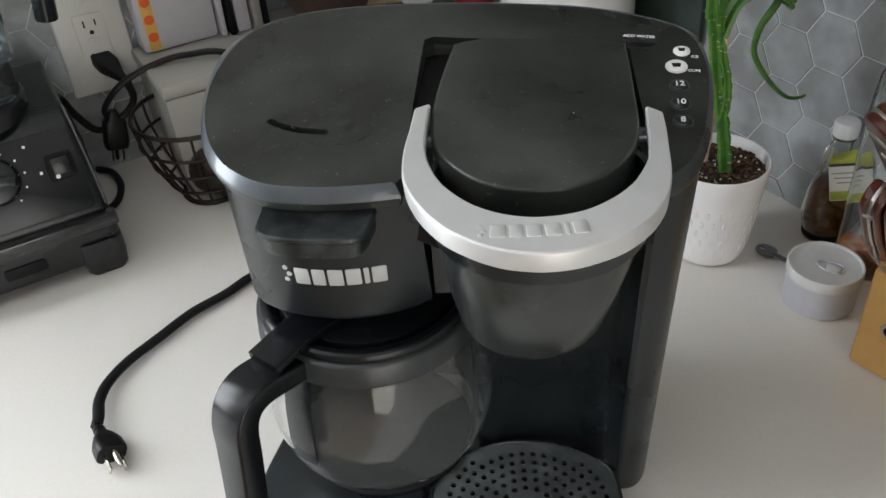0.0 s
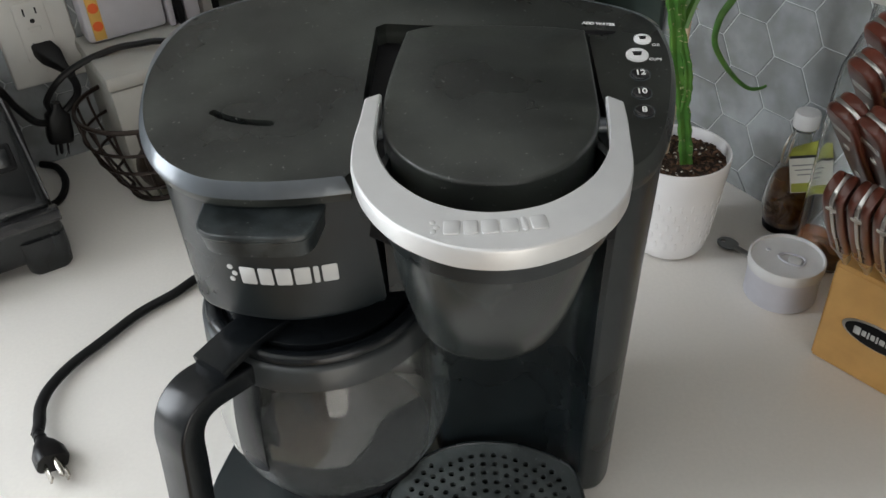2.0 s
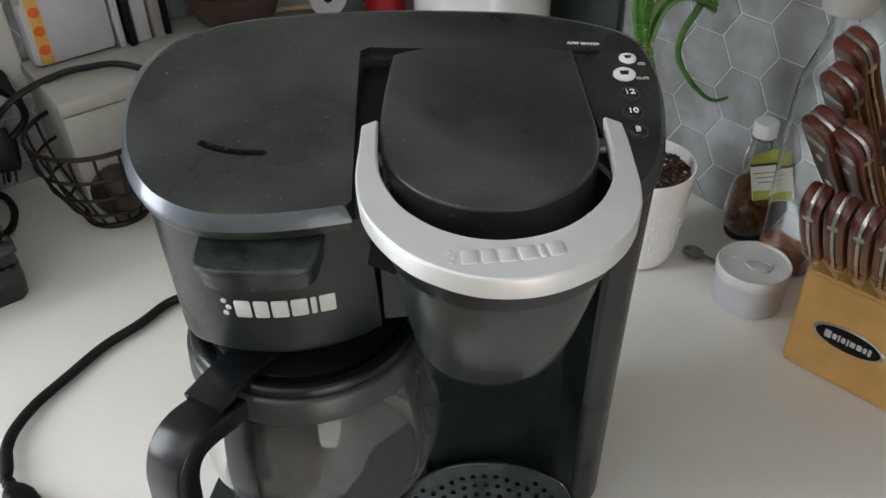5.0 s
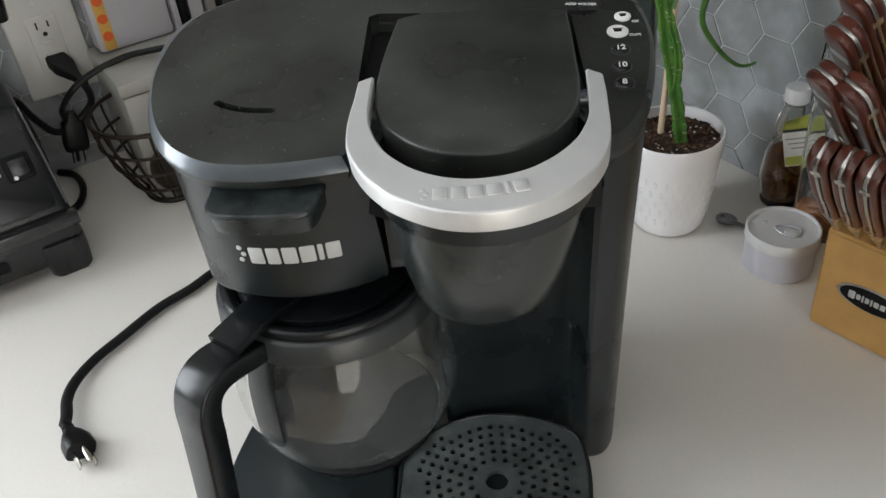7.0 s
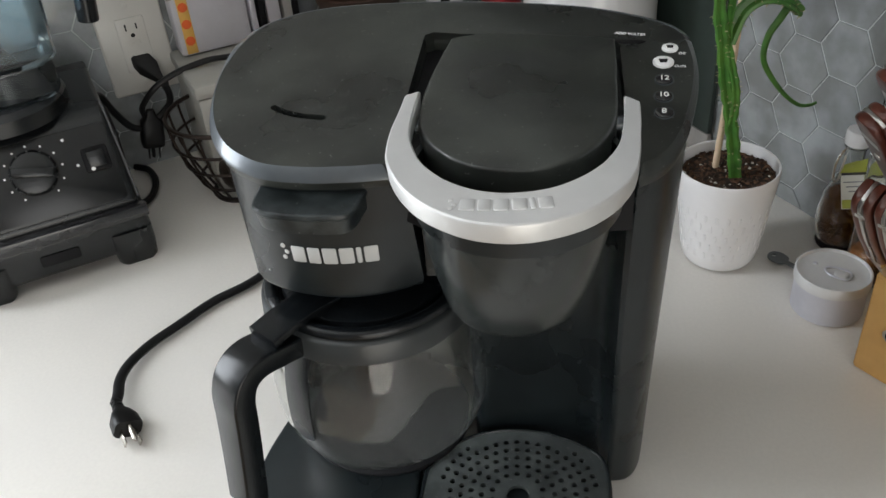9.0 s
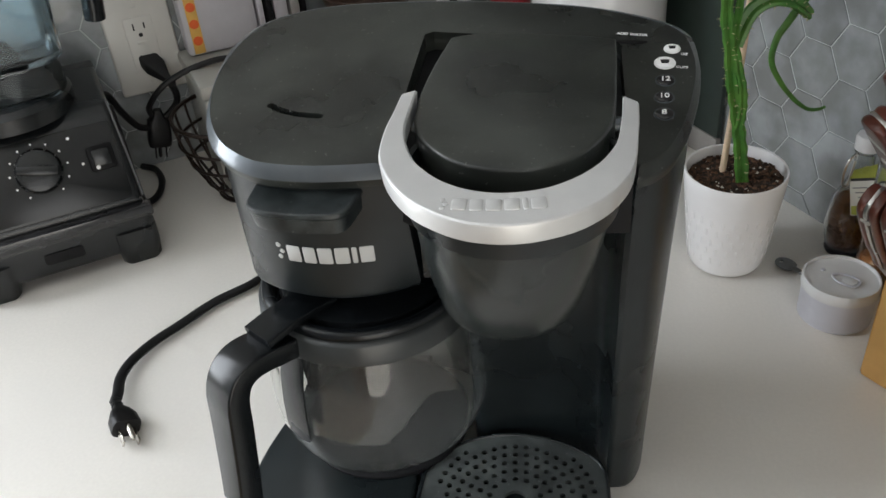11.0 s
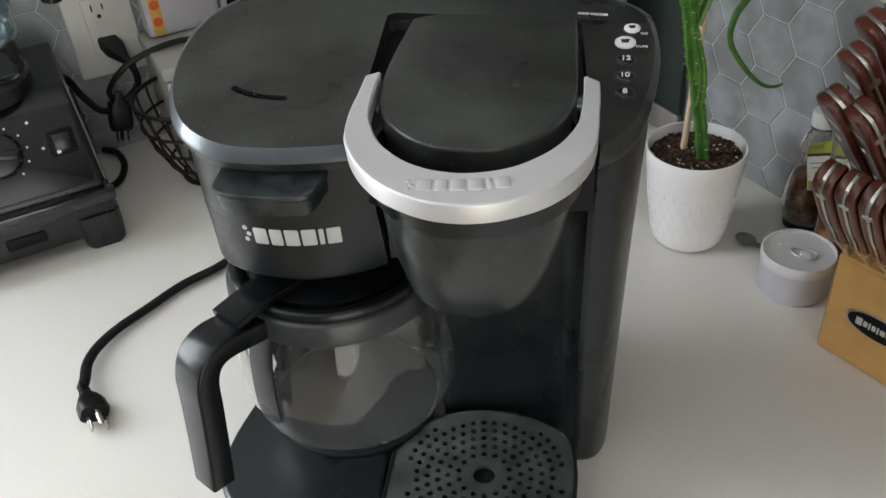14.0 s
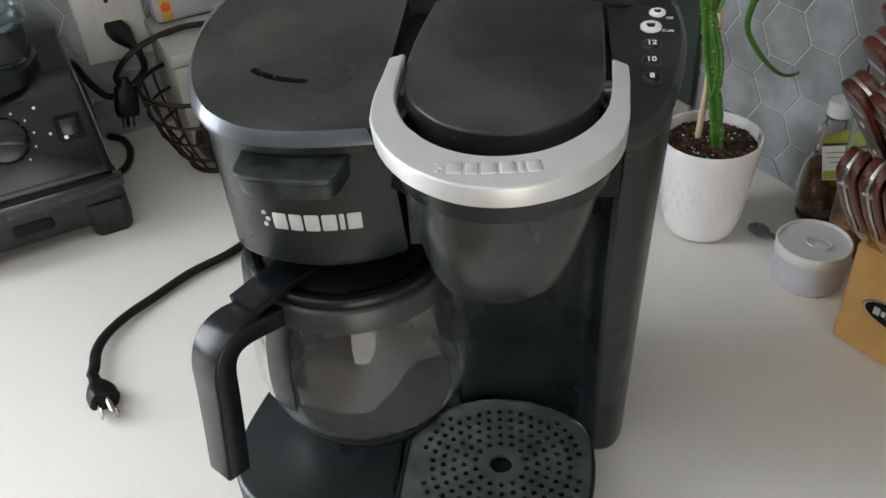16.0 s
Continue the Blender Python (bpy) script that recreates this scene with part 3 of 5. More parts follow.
def on_ring(x, dy=0.0):
    y = -0.0990 + 2.6 * x * x + dy
    return pose(x - 0.0005, y, ring_z(y) - 0.0001, math.degrees(0.06), 0, 260 * x)


plaque([0.0072, 0.0062, 0.0072, 0.0072, 0.0026, 0.0070], 0.0013, 0.0088, on_ring, "embossed_mark", ring, SILVER, 0.0006)
for dx, dy in ((-0.0262, 0.0030), (-0.0247, 0.0), (-0.0262, -0.0030)):
    part("embossed_dot", moved(lathe([(0.0013, 0), (0.0013, 0.0004), (0.0008, 0.0006)], 10), on_ring(dx, dy)), SILVER, ring)
for x, y in ((-0.0490, 0.000), (0.0618, -0.006)):
    part("pivot", moved(lathe([(0.004, -0.003), (0.004, 0.003), (0.003, 0.0036)], 16), pose(x, y, 0.312, 0, 90, 0)), RIM, maker, "small steel hinge pin")

# buttons and print on the side panel
def on_panel(x, y, lift=0.0002, turn=-6):
    return pose(x, y, cover_z(y) + lift, math.degrees(math.atan(TOP_SLOPE)), 0, turn)


for x, y, r, kind in ((0.1016, 0.0780, 0.0044, "cup"), (0.0956, 0.0635, 0.0056, "cup"), (0.0938, 0.0460, 0.0051, "12"), (0.0913, 0.0300, 0.0051, "10"), (0.0896, 0.0148, 0.0051, "8")):
    # paler ring round each number button holds its edge highlight
    collar = part("button_rim", moved(loft([circle(r * 1.16, 0, n=28), circle(r * 1.16, 0.0005, n=28), circle(r * 1.02, 0.0005, n=28), circle(r * 1.0, 0.0001, n=28)], True, True), on_panel(x, y, 0.0)), RIM if kind != "cup" else INK, maker)
    knob = part("button", moved(lathe([(r, 0), (r, 0.0007), (r * 0.85, 0.0011), (r * 0.5, 0.0012)], 28), on_panel(x, y, 0.0001)), INK if kind == "cup" else BUTTON, maker)
    if kind == "cup":
        part("cup_symbol", moved(slab([Vector((r * a, r * b, 0)) for a, b in ((-0.5, 0.32), (-0.36, -0.36), (0.36, -0.36), (0.5, 0.32))], 0, 0.0003, 0.0001), on_panel(x, y, 0.0012)), BUTTON, knob)
    else:
        letters("number", kind, 0.0060, on_panel(x, y, 0.00145), INK, knob, 0.0001, 0.00012)
letters("print", "ADD WATER", 0.0033, on_panel(0.0790, 0.0950, 0.0006, -17), INK, cov, 0.00008, 0.0001)
letters("print", "OZ", 0.003, on_panel(0.1081, 0.0717, 0.0003, -12), INK, cov, 0.00008, 0.00005)
letters("print", "CUPS", 0.003, on_panel(0.1050, 0.0585, 0.0003, -12), INK, cov, 0.00008, 0.00005)
part("fill_notch", moved(slab(spline([(-0.0095, 0.0016), (0.0, 0.0022), (0.0095, 0.0016), (0.006, -0.0012), (0.0, -0.0022), (-0.0075, -0.0016)], 4), 0, 0.0004, 0.0001), on_panel(0.0780, 0.0868, 0.0001, -12)), DARK, maker)

# base with warming plate and drip tray
BASE = [(-0.186, 0.045), (-0.1955, 0.01), (-0.1985, -0.02), (-0.19, -0.05), (-0.165, -0.072), (-0.12, -0.083), (-0.074, -0.085)]
base = spline(BASE, 6, False) + [Vector((-0.074, 0.12, 0)), Vector((-0.175, 0.12, 0))]
part("warming_base", loft([at_z(inset(base, 0.002), 0.0), at_z(base, 0.003), at_z(base, 0.0275), at_z(inset(base, 0.0015), 0.0295), at_z(inset(base, 0.004), 0.0302)]), BLACK, maker, "black base under the carafe")
CC = (-0.1035, 0.0485)
part("hot_plate", lathe([(0.066, 0.028), (0.066, 0.0318), (0.0645, 0.0326), (0.058, 0.0322), (0.057, 0.0318)], 48, CC), DARK, maker, "black round warming plate")
TRAY = [(-0.0715, -0.02), (-0.066, -0.004), (-0.045, 0.019), (-0.012, 0.0295), (0.025, 0.025), (0.052, 0.011), (0.0645, -0.005), (0.0655, -0.04), (0.056, -0.075), (0.03, -0.099), (-0.005, -0.107), (-0.04, -0.1), (-0.0735, -0.085)]
tray = spline(TRAY, 5)
part("tray_body", loft([at_z(inset(tray, 0.003), 0.0), at_z(inset(tray, 0.0005), 0.003), at_z(inset(tray, 0.0005), 0.014)]), DARK, maker)
DRAIN = Vector((-0.0015, -0.0335, 0))
holes = [[DRAIN + v for v in circle(0.0082, 0, n=24)]]
for j in range(6):
    r = 0.0187 + 0.0077 * j
    n = (14, 20, 26, 32, 38, 44)[j]
    for k in range(n):
        a = 2 * math.pi * k / n + math.pi / 2
        c = DRAIN + Vector((r * math.cos(a), r * math.sin(a), 0))
        if -0.058 < c.x < 0.056 and min((c - t).length for t in tray) > 0.011 and c.y < 0.018:
            holes.append([c + v for v in circle(0.0022, 0, n=10)])
part("tray_grid", holed(inset(tray, 0.0012), holes, 0.0258, 0.0292), TRAYMAT, maker, "dusty black drip tray with small round holes", smooth=30)
part("tray_lip", loft([at_z(tray, 0.024), at_z(tray, 0.0292), at_z(inset(tray, 0.0011), 0.0302), at_z(inset(tray, 0.0024), 0.0302), at_z(inset(tray, 0.003), 0.0294)], True, False), BLACK, maker)
part("drain_cup", lathe([(0.0105, 0.0145), (0.0105, 0.016), (0.004, 0.0155)], 24, DRAIN.xy), DARK, maker)

# ---- carafe ----
carafe = thing("coffee_carafe", (CC[0], CC[1], 0.033), "empty glass coffee carafe with black lid and handle", "carafe")
GP = [(0.002, 0.0), (0.050, 0.0005), (0.0590, 0.003), (0.069, 0.0085), (0.0775, 0.021), (0.0820, 0.040), (0.0825, 0.060), (0.0812, 0.078), (0.0795, 0.094), (0.0765, 0.107), (0.0735, 0.118), (0.071, 0.127)]
gprof = [(v.x, v.y) for v in spline(GP, 3, False)]
inner = [(max(r - 0.0015, 0.001), z if z > 0.003 else 0.002) for r, z in gprof]
part("glass_bowl", lathe(gprof + inner[::-1], 64, cap_a=True, cap_b=True), GLASS, carafe, "clear glass bowl").visible_shadow = False
part("collar", lathe([(0.0730, 0.1205), (0.0772, 0.1205), (0.0781, 0.1213), (0.0768, 0.1358), (0.0758, 0.1372), (0.0740, 0.1385), (0.0700, 0.1388), (0.0690, 0.1205)], 72, cap_a=False, cap_b=False), COLLAR, carafe, "dark plastic collar")
part("carafe_lid", lathe([(0.069, 0.137), (0.0738, 0.1392), (0.0742, 0.1405), (0.0730, 0.1440), (0.0712, 0.1452), (0.0680, 0.1455), (0.0655, 0.1440), (0.0640, 0.1405), (0.0618, 0.1402), (0.0605, 0.1440), (0.0585, 0.1450), (0.03, 0.1452), (0.002, 0.1452)], 72), CARAFE_BLACK, carafe, "black carafe lid")
ha = math.atan2(-0.78, -0.62)
hdir, hside = Vector((math.cos(ha), math.sin(ha), 0)), Vector((-math.sin(ha), math.cos(ha), 0))


def ribbon(path, half, thick, r=0.003):
    """A strap of rounded cross section along a path of (outwards, up)."""
    pts = spline([Vector((a, 0, b)) for a, b in path], 7, False)
    rings = []
    for i, p in enumerate(pts):
        t = (pts[min(i + 1, len(pts) - 1)] - pts[max(i - 1, 0)]).normalized()
        n = Vector((t.z, 0, -t.x))
        ring_ = []
        f = i / (len(pts) - 1)
        h, th = (half(f) if callable(half) else half), (thick(f) if callable(thick) else thick)
        for v in rounded(2 * h, th, min(r, th * 0.45), 3):
            ring_.append(hdir * (p.x + n.x * v.y) + hside * v.x + Vector((0, 0, p.z + n.z * v.y)))
        rings.append(ring_)
    return loft(rings)


part("handle", ribbon([(0.066, 0.127), (0.085, 0.131), (0.106, 0.1345), (0.1185, 0.130), (0.1255, 0.117), (0.128, 0.095), (0.1325, 0.055), (0.136, 0.027)], lambda f: 0.0145 - 0.0042 * max(0, f - 0.3), lambda f: 0.015 + 0.003 * f, 0.002), CARAFE_BLACK, carafe, "smooth black curved handle")
part("lid_latch", ribbon([(0.038, 0.1445), (0.065, 0.1475), (0.095, 0.1445)], 0.0132, 0.0065, 0.0015), CARAFE_BLACK, carafe, "flat black thumb latch")
def strap_mesh():
    """A patch that hugs the bowl under the handle."""
    prof = [(0.0762, 0.120), (0.0795, 0.107), (0.0822, 0.094), (0.0840, 0.078), (0.0850, 0.062), (0.0848, 0.050), (0.0840, 0.043)]
    out = spline([(a, b) for a, b in prof], 3, False)
    rings = []
    for i, v in enumerate(out):
        f = i / (len(out) - 1)
        half = 0.145 * (1 - 0.12 * f) * (1 if f < 0.86 else math.sqrt(max(0.05, 1 - ((f - 0.86) / 0.15) ** 2)))
        row = []
        for k in range(9):
            a = ha + 0.05 + half * (k / 4 - 1)
            row.append(Vector((v.x * math.cos(a), v.x * math.sin(a), v.y)))
        back = [Vector((p.x * 0.987, p.y * 0.987, p.z)) for p in row[::-1]]
        rings.append(row + back)
    return loft(rings)


part("strap", strap_mesh(), CARAFE_BLACK, carafe, "black strap against the glass")


# ---- power cords ----
lead = thing("power_cord", (-0.346, 0.07, 0.006), "black flat power cord with three-pin plug lying loose on worktop", "power cord")
LM = lead.matrix_world.inverted()


def rel(m, pts):
    return [m @ Vector(p) for p in pts]


part("cable", tube(rel(LM, [(-0.14, 0.196, 0.02), (-0.175, 0.25, 0.008), (-0.215, 0.288, 0.0055), (-0.252, 0.281, 0.0055), (-0.278, 0.2525, 0.0055), (-0.306, 0.2265, 0.0055), (-0.3305, 0.192, 0.0055), (-0.350, 0.163, 0.006), (-0.360, 0.135, 0.0075),
                            (-0.3605, 0.112, 0.009), (-0.3545, 0.092, 0.0105), (-0.3525, 0.0805, 0.0107)]), 0.0052, 10, 8, flat=0.75), CORD, lead)


def plug_mesh(m):
    """Moulded plug: ribbed neck that widens into a body."""
    rings = []
    for x, w, h in ((-0.022, 0.007, 0.007), (-0.018, 0.0085, 0.0085), (-0.0175, 0.0075, 0.0075), (-0.013, 0.0095, 0.009), (-0.0125, 0.0082, 0.0082), (-0.008, 0.0105, 0.010),
                    (-0.004, 0.017, 0.013), (0.004, 0.0235, 0.0165), (0.015, 0.0245, 0.0185), (0.0165, 0.0235, 0.018)):
        rings.append([Vector((x, v.x, v.y)) for v in rounded(w, h, min(w, h) * 0.32, 3)])
    return moved(loft(rings), m)


def prongs(m, parent, material):
    for y in (-0.0063, 0.0063):
        part("prong", moved(box(0.0165, 0.033, y - 0.0008, y + 0.0008, -0.001, 0.0053, 0.0004, 1), m), material, parent)
    part("ground_prong", moved(moved(lathe([(0.0024, 0), (0.0024, 0.017), (0.0012, 0.0195)], 10), pose(0.0165, 0, -0.0045, 0, 90, 0)), m), material, parent)


pm = LM @ pose(-0.3405, 0.0645, 0.0105, 155, 4, -54)
plug = part("plug", plug_mesh(pm), CORD, lead, "moulded black plug")
prongs(pm, plug, BRASS)


# ---- outlet on the tiled wall ----
def on_left(p, z, q=0.0):
    """Frame on the outlet wall: x to the right, y up, z out of the wall."""
    c = kp(p, q, z)
    return Matrix(((U.x, 0, W.x, c.x), (U.y, 0, W.y, c.y), (0, 1, 0, c.z), (0, 0, 0, 1)))


def on_right(q, z, p=0.0):
    c = kp(p, q, z)
    return Matrix(((W.x, 0, -U.x, c.x), (W.y, 0, -U.y, c.y), (0, 1, 0, c.z), (0, 0, 0, 1)))


outlet = new("wall_outlet")
outlet.matrix_world = on_left(0.5805, 0.1625, 0.0055)
tagged(outlet, "ivory white double wall outlet with oversized cover plate", "outlet")
part("cover_plate", slab(rounded(0.079, 0.124, 0.003), 0, 0.0065, 0.0025), PLATE, outlet)
rec = part("receptacle", slab(rounded(0.0335, 0.067, 0.0025), 0.0062, 0.0084, 0.0006), PLATE, outlet, "ivory rectangular receptacle")
for dy in (0.0195, -0.0195):
    for x, h in ((-0.0063, 0.0085), (0.0063, 0.007)):
        part("slot", moved(slab(rounded(0.0018, h, 0.0004, 2), 0.0082, 0.0086, 0.0001), pose(x, dy + 0.003, 0)), HOLE, rec)
    part("slot", moved(lathe([(0.0026, 0.0082), (0.0026, 0.0086)], 14), pose(0, dy - 0.0075, 0)), HOLE, rec)
part("test_button", moved(slab(rounded(0.013, 0.0045, 0.001), 0.0082, 0.0094, 0.0004), pose(0, 0.003, 0)), PLATE, rec)
for dy in (0.048, -0.048):
    part("screw", moved(lathe([(0.0033, 0.006), (0.0033, 0.0072), (0.002, 0.0076)], 14), pose(0, dy, 0)), PLATE, outlet)

# plug in the lower receptacle and the tangle of leads behind the blender
wire_set = thing("extension_lead", kp(0.58, 0.03, 0.0), "black extension lead plugged in with hanging socket end", "power cord")
XM = wire_set.matrix_world.inverted()
m_plug = XM @ on_left(0.5795, 0.1415, 0.0135)
part("plug", moved(loft([[Vector((0.012 * f + v.x, -0.016 * f + v.y, 0.030 * f)) for v in rounded(w, h, min(w, h) * 0.2, 3)] for f, w, h in ((0.0, 0.023, 0.016), (0.35, 0.024, 0.016), (0.45, 0.022, 0.015), (0.85, 0.012, 0.011), (1.0, 0.0095, 0.0095), (1.3, 0.0085, 0.0085))]), m_plug), CORD, wire_set, "wedge-shaped black plug")
part("cable", tube([XM @ kp(*c) for c in ((0.5665, 0.046, 0.1230), (0.5625, 0.051, 0.110), (0.5645, 0.050, 0.096), (0.576, 0.047, 0.084), (0.583, 0.046, 0.079))], 0.0042, 8, 6), CORD, wire_set)
hang = XM @ on_left(0.5935, 0.066, 0.046) @ pose(0, 0, 0, 0, 0, -100)
part("socket_end", moved(loft([[Vector((x, v.x, v.y)) for v in rounded(w, h, min(w, h) * 0.3, 3)] for x, w, h in ((-0.026, 0.009, 0.009), (-0.018, 0.014, 0.012), (-0.012, 0.026, 0.017), (0.012, 0.029, 0.019), (0.02, 0.027, 0.018), (0.0215, 0.025, 0.016))]), hang), CORD, wire_set)
prongs(hang @ pose(0.004, 0, 0), wire_set, CORD)
part("cable", tube([XM @ kp(*c) for c in ((0.5975, 0.05, 0.088), (0.598, 0.062, 0.104), (0.584, 0.072, 0.124), (0.565, 0.075, 0.136), (0.535, 0.08, 0.146), (0.498, 0.09, 0.151), (0.45, 0.13, 0.150), (0.36, 0.25, 0.10), (0.30, 0.40, 0.05))], 0.0036, 8, 6), CORD, wire_set)


# ---- blender ----
BF = Vector((-0.416, 0.306, 0))
blend = new("blender")
blend.matrix_world = Matrix(((U.x, -W.x, 0, BF.x - 0.07 * U.x), (U.y, -W.y, 0, BF.y - 0.07 * U.y), (0, 0, 1, 0), (0, 0, 0, 1)))
tagged(blend, "dark grey countertop blender with dial and clear jar", "blender")


def prism(profile, half, bevel=0.004, flare=0.0):
    """A profile of (back, up) drawn across the width."""
    bm = bmesh.new()
    a = [bm.verts.new((-half - flare * (1 - z / 0.2), y, z)) for y, z in profile]
    b = [bm.verts.new((half + flare * (1 - z / 0.2), y, z)) for y, z in profile]
    n = len(profile)
    for i in range(n):
        bm.faces.new((a[i], a[(i + 1) % n], b[(i + 1) % n], b[i]))
    bm.faces.new(a[::-1])
    bm.faces.new(b)
    bmesh.ops.bevel(bm, geom=bm.edges[:], offset=bevel, segments=3, affect="EDGES", profile=0.6)
    return bm


part("lower_body", prism([(0.0, 0.014), (-0.001, 0.056), (0.004, 0.062), (0.205, 0.062), (0.21, 0.014)], 0.093, 0.007, 0.004), BLENDER, blend)
part("body", prism([(0.007, 0.068), (0.0545, 0.150), (0.070, 0.162), (0.175, 0.172), (0.198, 0.15), (0.203, 0.06), (0.012, 0.06)], 0.088, 0.006, 0.006), BLENDER, blend)
for x in (-0.074, 0.074):
    for y in (0.012, 0.19):
        part("foot", moved(loft([at_z(rounded(0.036, 0.026, 0.008), 0.0), at_z(rounded(0.042, 0.03, 0.009), 0.004), at_z(rounded(0.046, 0.032, 0.01), 0.022), at_z(rounded(0.046, 0.032, 0.01), 0.04)]), pose(x, y, 0)), BLENDER, blend)
face = pose(0, 0.0315, 0.1105, math.degrees(math.atan2(0.082, 0.0475)), 0, 0)
part("control_panel", moved(slab(rounded(0.168, 0.084, 0.006), -0.001, 0.0012, 0.0006), face), mat("grey_panel", (0.012, 0.0128, 0.0135), 0.24, spec=0.4, second=(0.024, 0.025, 0.025)), blend)
dial = part("dial", moved(lathe([(0.0235, 0), (0.0235, 0.006), (0.021, 0.011), (0.015, 0.0125), (0.002, 0.0125)], 40), face @ pose(0.004, 0.008, 0.0012)), BLENDER, blend, "round speed dial")
part("pointer", moved(box(-0.020, 0.020, -0.005, 0.005, 0.0, 0.0185, 0.002), face @ pose(0.004, 0.008, 0.0012, 0, 0, -14)), BLENDER, dial)
for k in range(11):
    a = radians(235 - 29 * k)
    part("dial_mark", moved(lathe([(0.0012, 0), (0.0012, 0.0004)], 8), face @ pose(0.004 + 0.0285 * math.cos(a), 0.008 + 0.0285 * math.sin(a), 0.0012)), INK, blend)
sw = part("switch", moved(slab(rounded(0.026, 0.026, 0.003), 0, 0.003, 0.001), face @ pose(0.066, 0.006, 0.0012)), DARK, blend, "black rocker switch")
part("rocker", moved(box(-0.009, 0.009, -0.009, 0.009, 0, 0.0045, 0.0015), face @ pose(0.066, 0.006, 0.004, 8, 0, 0)), BLENDER, sw)
part("switch_mark", moved(lathe([(0.0022, 0), (0.0022, 0.0006)], 10), face @ pose(0.060, -0.004, 0.0082)), INK, sw)
for x, y in ((0.040, 0.033), (0.0465, 0.004)):
    part("panel_mark", moved(lathe([(0.0016, 0), (0.0016, 0.0004)], 10), face @ pose(x, y, 0.0012)), INK, blend)
part("trim_band", box(-0.0985, 0.0985, -0.0025, 0.012, 0.0535, 0.0665, 0.002), BUTTON, blend, "glossy black band")
part("side_vent", box(0.0905, 0.0945, 0.045, 0.12, 0.075, 0.135, 0.0015), DARK, blend)
# thin grey rod modelled in place of the glint along the body's edge
part("side_glint", tube([(0.0935, 0.012, 0.072), (0.0915, 0.035, 0.11), (0.089, 0.056, 0.148), (0.088, 0.07, 0.161)], 0.0015, 6, 4), mat("grey_edge_glint", (0.12, 0.12, 0.125), 0.25, metal=0.4), blend)
part("jar_seat", lathe([(0.066, 0.160), (0.066, 0.176), (0.060, 0.182), (0.002, 0.182)], 40, (-0.005, 0.105)), BLENDER, blend)
badge = part("badge_plate", moved(slab(rounded(0.04, 0.012, 0.003), 0, 0.001, 0.0003), pose(0.0, -0.0015, 0.035, 90, 0, 0)), DARK, blend)
jar = new("blender_jar")
jar.matrix_world = blend.matrix_world @ pose(0.008, 0.105, 0.1825)
tagged(jar, "clear blue-tinted plastic blender jar standing on the base", "blender jar")


def square_ring(h, r, z):
    return at_z(rounded(2 * h, 2 * h, r, 5), z)


jar_out = [square_ring(0.047, 0.02, 0.0), square_ring(0.05, 0.02, 0.006), square_ring(0.05, 0.018, 0.035), square_ring(0.056, 0.016, 0.042), square_ring(0.066, 0.016, 0.2), square_ring(0.072, 0.018, 0.28)]
jar_in = [square_ring(0.069, 0.017, 0.28), square_ring(0.063, 0.015, 0.2), square_ring(0.053, 0.015, 0.046), square_ring(0.03, 0.015, 0.04)]
part("jar_body", loft(jar_out + jar_in), JAR, jar).visible_shadow = False
part("blade_base", lathe([(0.036, 0.002), (0.038, 0.03), (0.02, 0.036), (0.006, 0.06), (0.002, 0.061)], 24), BLENDER, jar, "dark blade hub inside")
part("jar_grip", tube([(0.06, -0.01, 0.22), (0.100, -0.012, 0.21), (0.108, -0.012, 0.15), (0.0985, -0.012, 0.078), (0.096, -0.012, 0.058)], 0.0135, 12, 6, flat=0.8), CARAFE_BLACK, jar, "black jar handle")
loopc = thing("power_cord", (-0.46, 0.47, 0.006), "black blender cord looped on the worktop by the wall", "power cord")
XL = loopc.matrix_world.inverted()
part("cable", tube(rel(XL, [(-0.488, 0.507, 0.006), (-0.467, 0.498, 0.006), (-0.448, 0.469, 0.006), (-0.441, 0.435, 0.006), (-0.449, 0.415, 0.008), (-0.475, 0.41, 0.02)]), 0.0042, 8, 6), CORD, loopc)
part("cable", tube(rel(XL, [tuple(kp(*c)) for c in ((0.66, 0.10, 0.145), (0.641, 0.06, 0.131), (0.63, 0.05, 0.102), (0.616, 0.05, 0.078), (0.602, 0.048, 0.071))]), 0.0042, 8, 6), CORD, loopc)


# ---- wire basket ----
BC = (-0.332, 0.4555)
basket = thing("wire_basket", (*BC, 0), "dark bronze wire fruit basket standing behind the coffee maker", "basket")


def bowl_r(z):
    return 0.030 + 0.039 * math.sin(min(1, z / 0.107) * math.pi / 2) ** 0.9


def hoop(r, z, wr, n=40):
    pts = [(r * math.cos(2 * math.pi * k / n), r * math.sin(2 * math.pi * k / n), z) for k in range(n)]
    return tube(pts, wr, 6, 1, closed=True)


part("rim", hoop(0.069, 0.107, 0.0026), WIRE, basket, "thicker bronze rim wire")
part("foot_ring", hoop(0.034, 0.0035, 0.0032), WIRE, basket)
for z in (0.025, 0.052, 0.078):
    part("hoop", hoop(bowl_r(z) + 0.001, z, 0.0018), WIRE, basket)
rib = finish("rib", tube([(bowl_r(z), 0, z) for z in (0.004, 0.012, 0.026, 0.045, 0.065, 0.088, 0.107)], 0.0016, 6, 3), WIRE)
for k in range(18):
    ob = part("rib", rib, WIRE, basket)
    ob.matrix_basis = pose(0, 0, 0, 0, 0, 360 / 18 * k)

fruit = thing("avocado", (-0.322, 0.445, 0.034), "dark brown ripe avocado lying in the wire basket", "fruit")
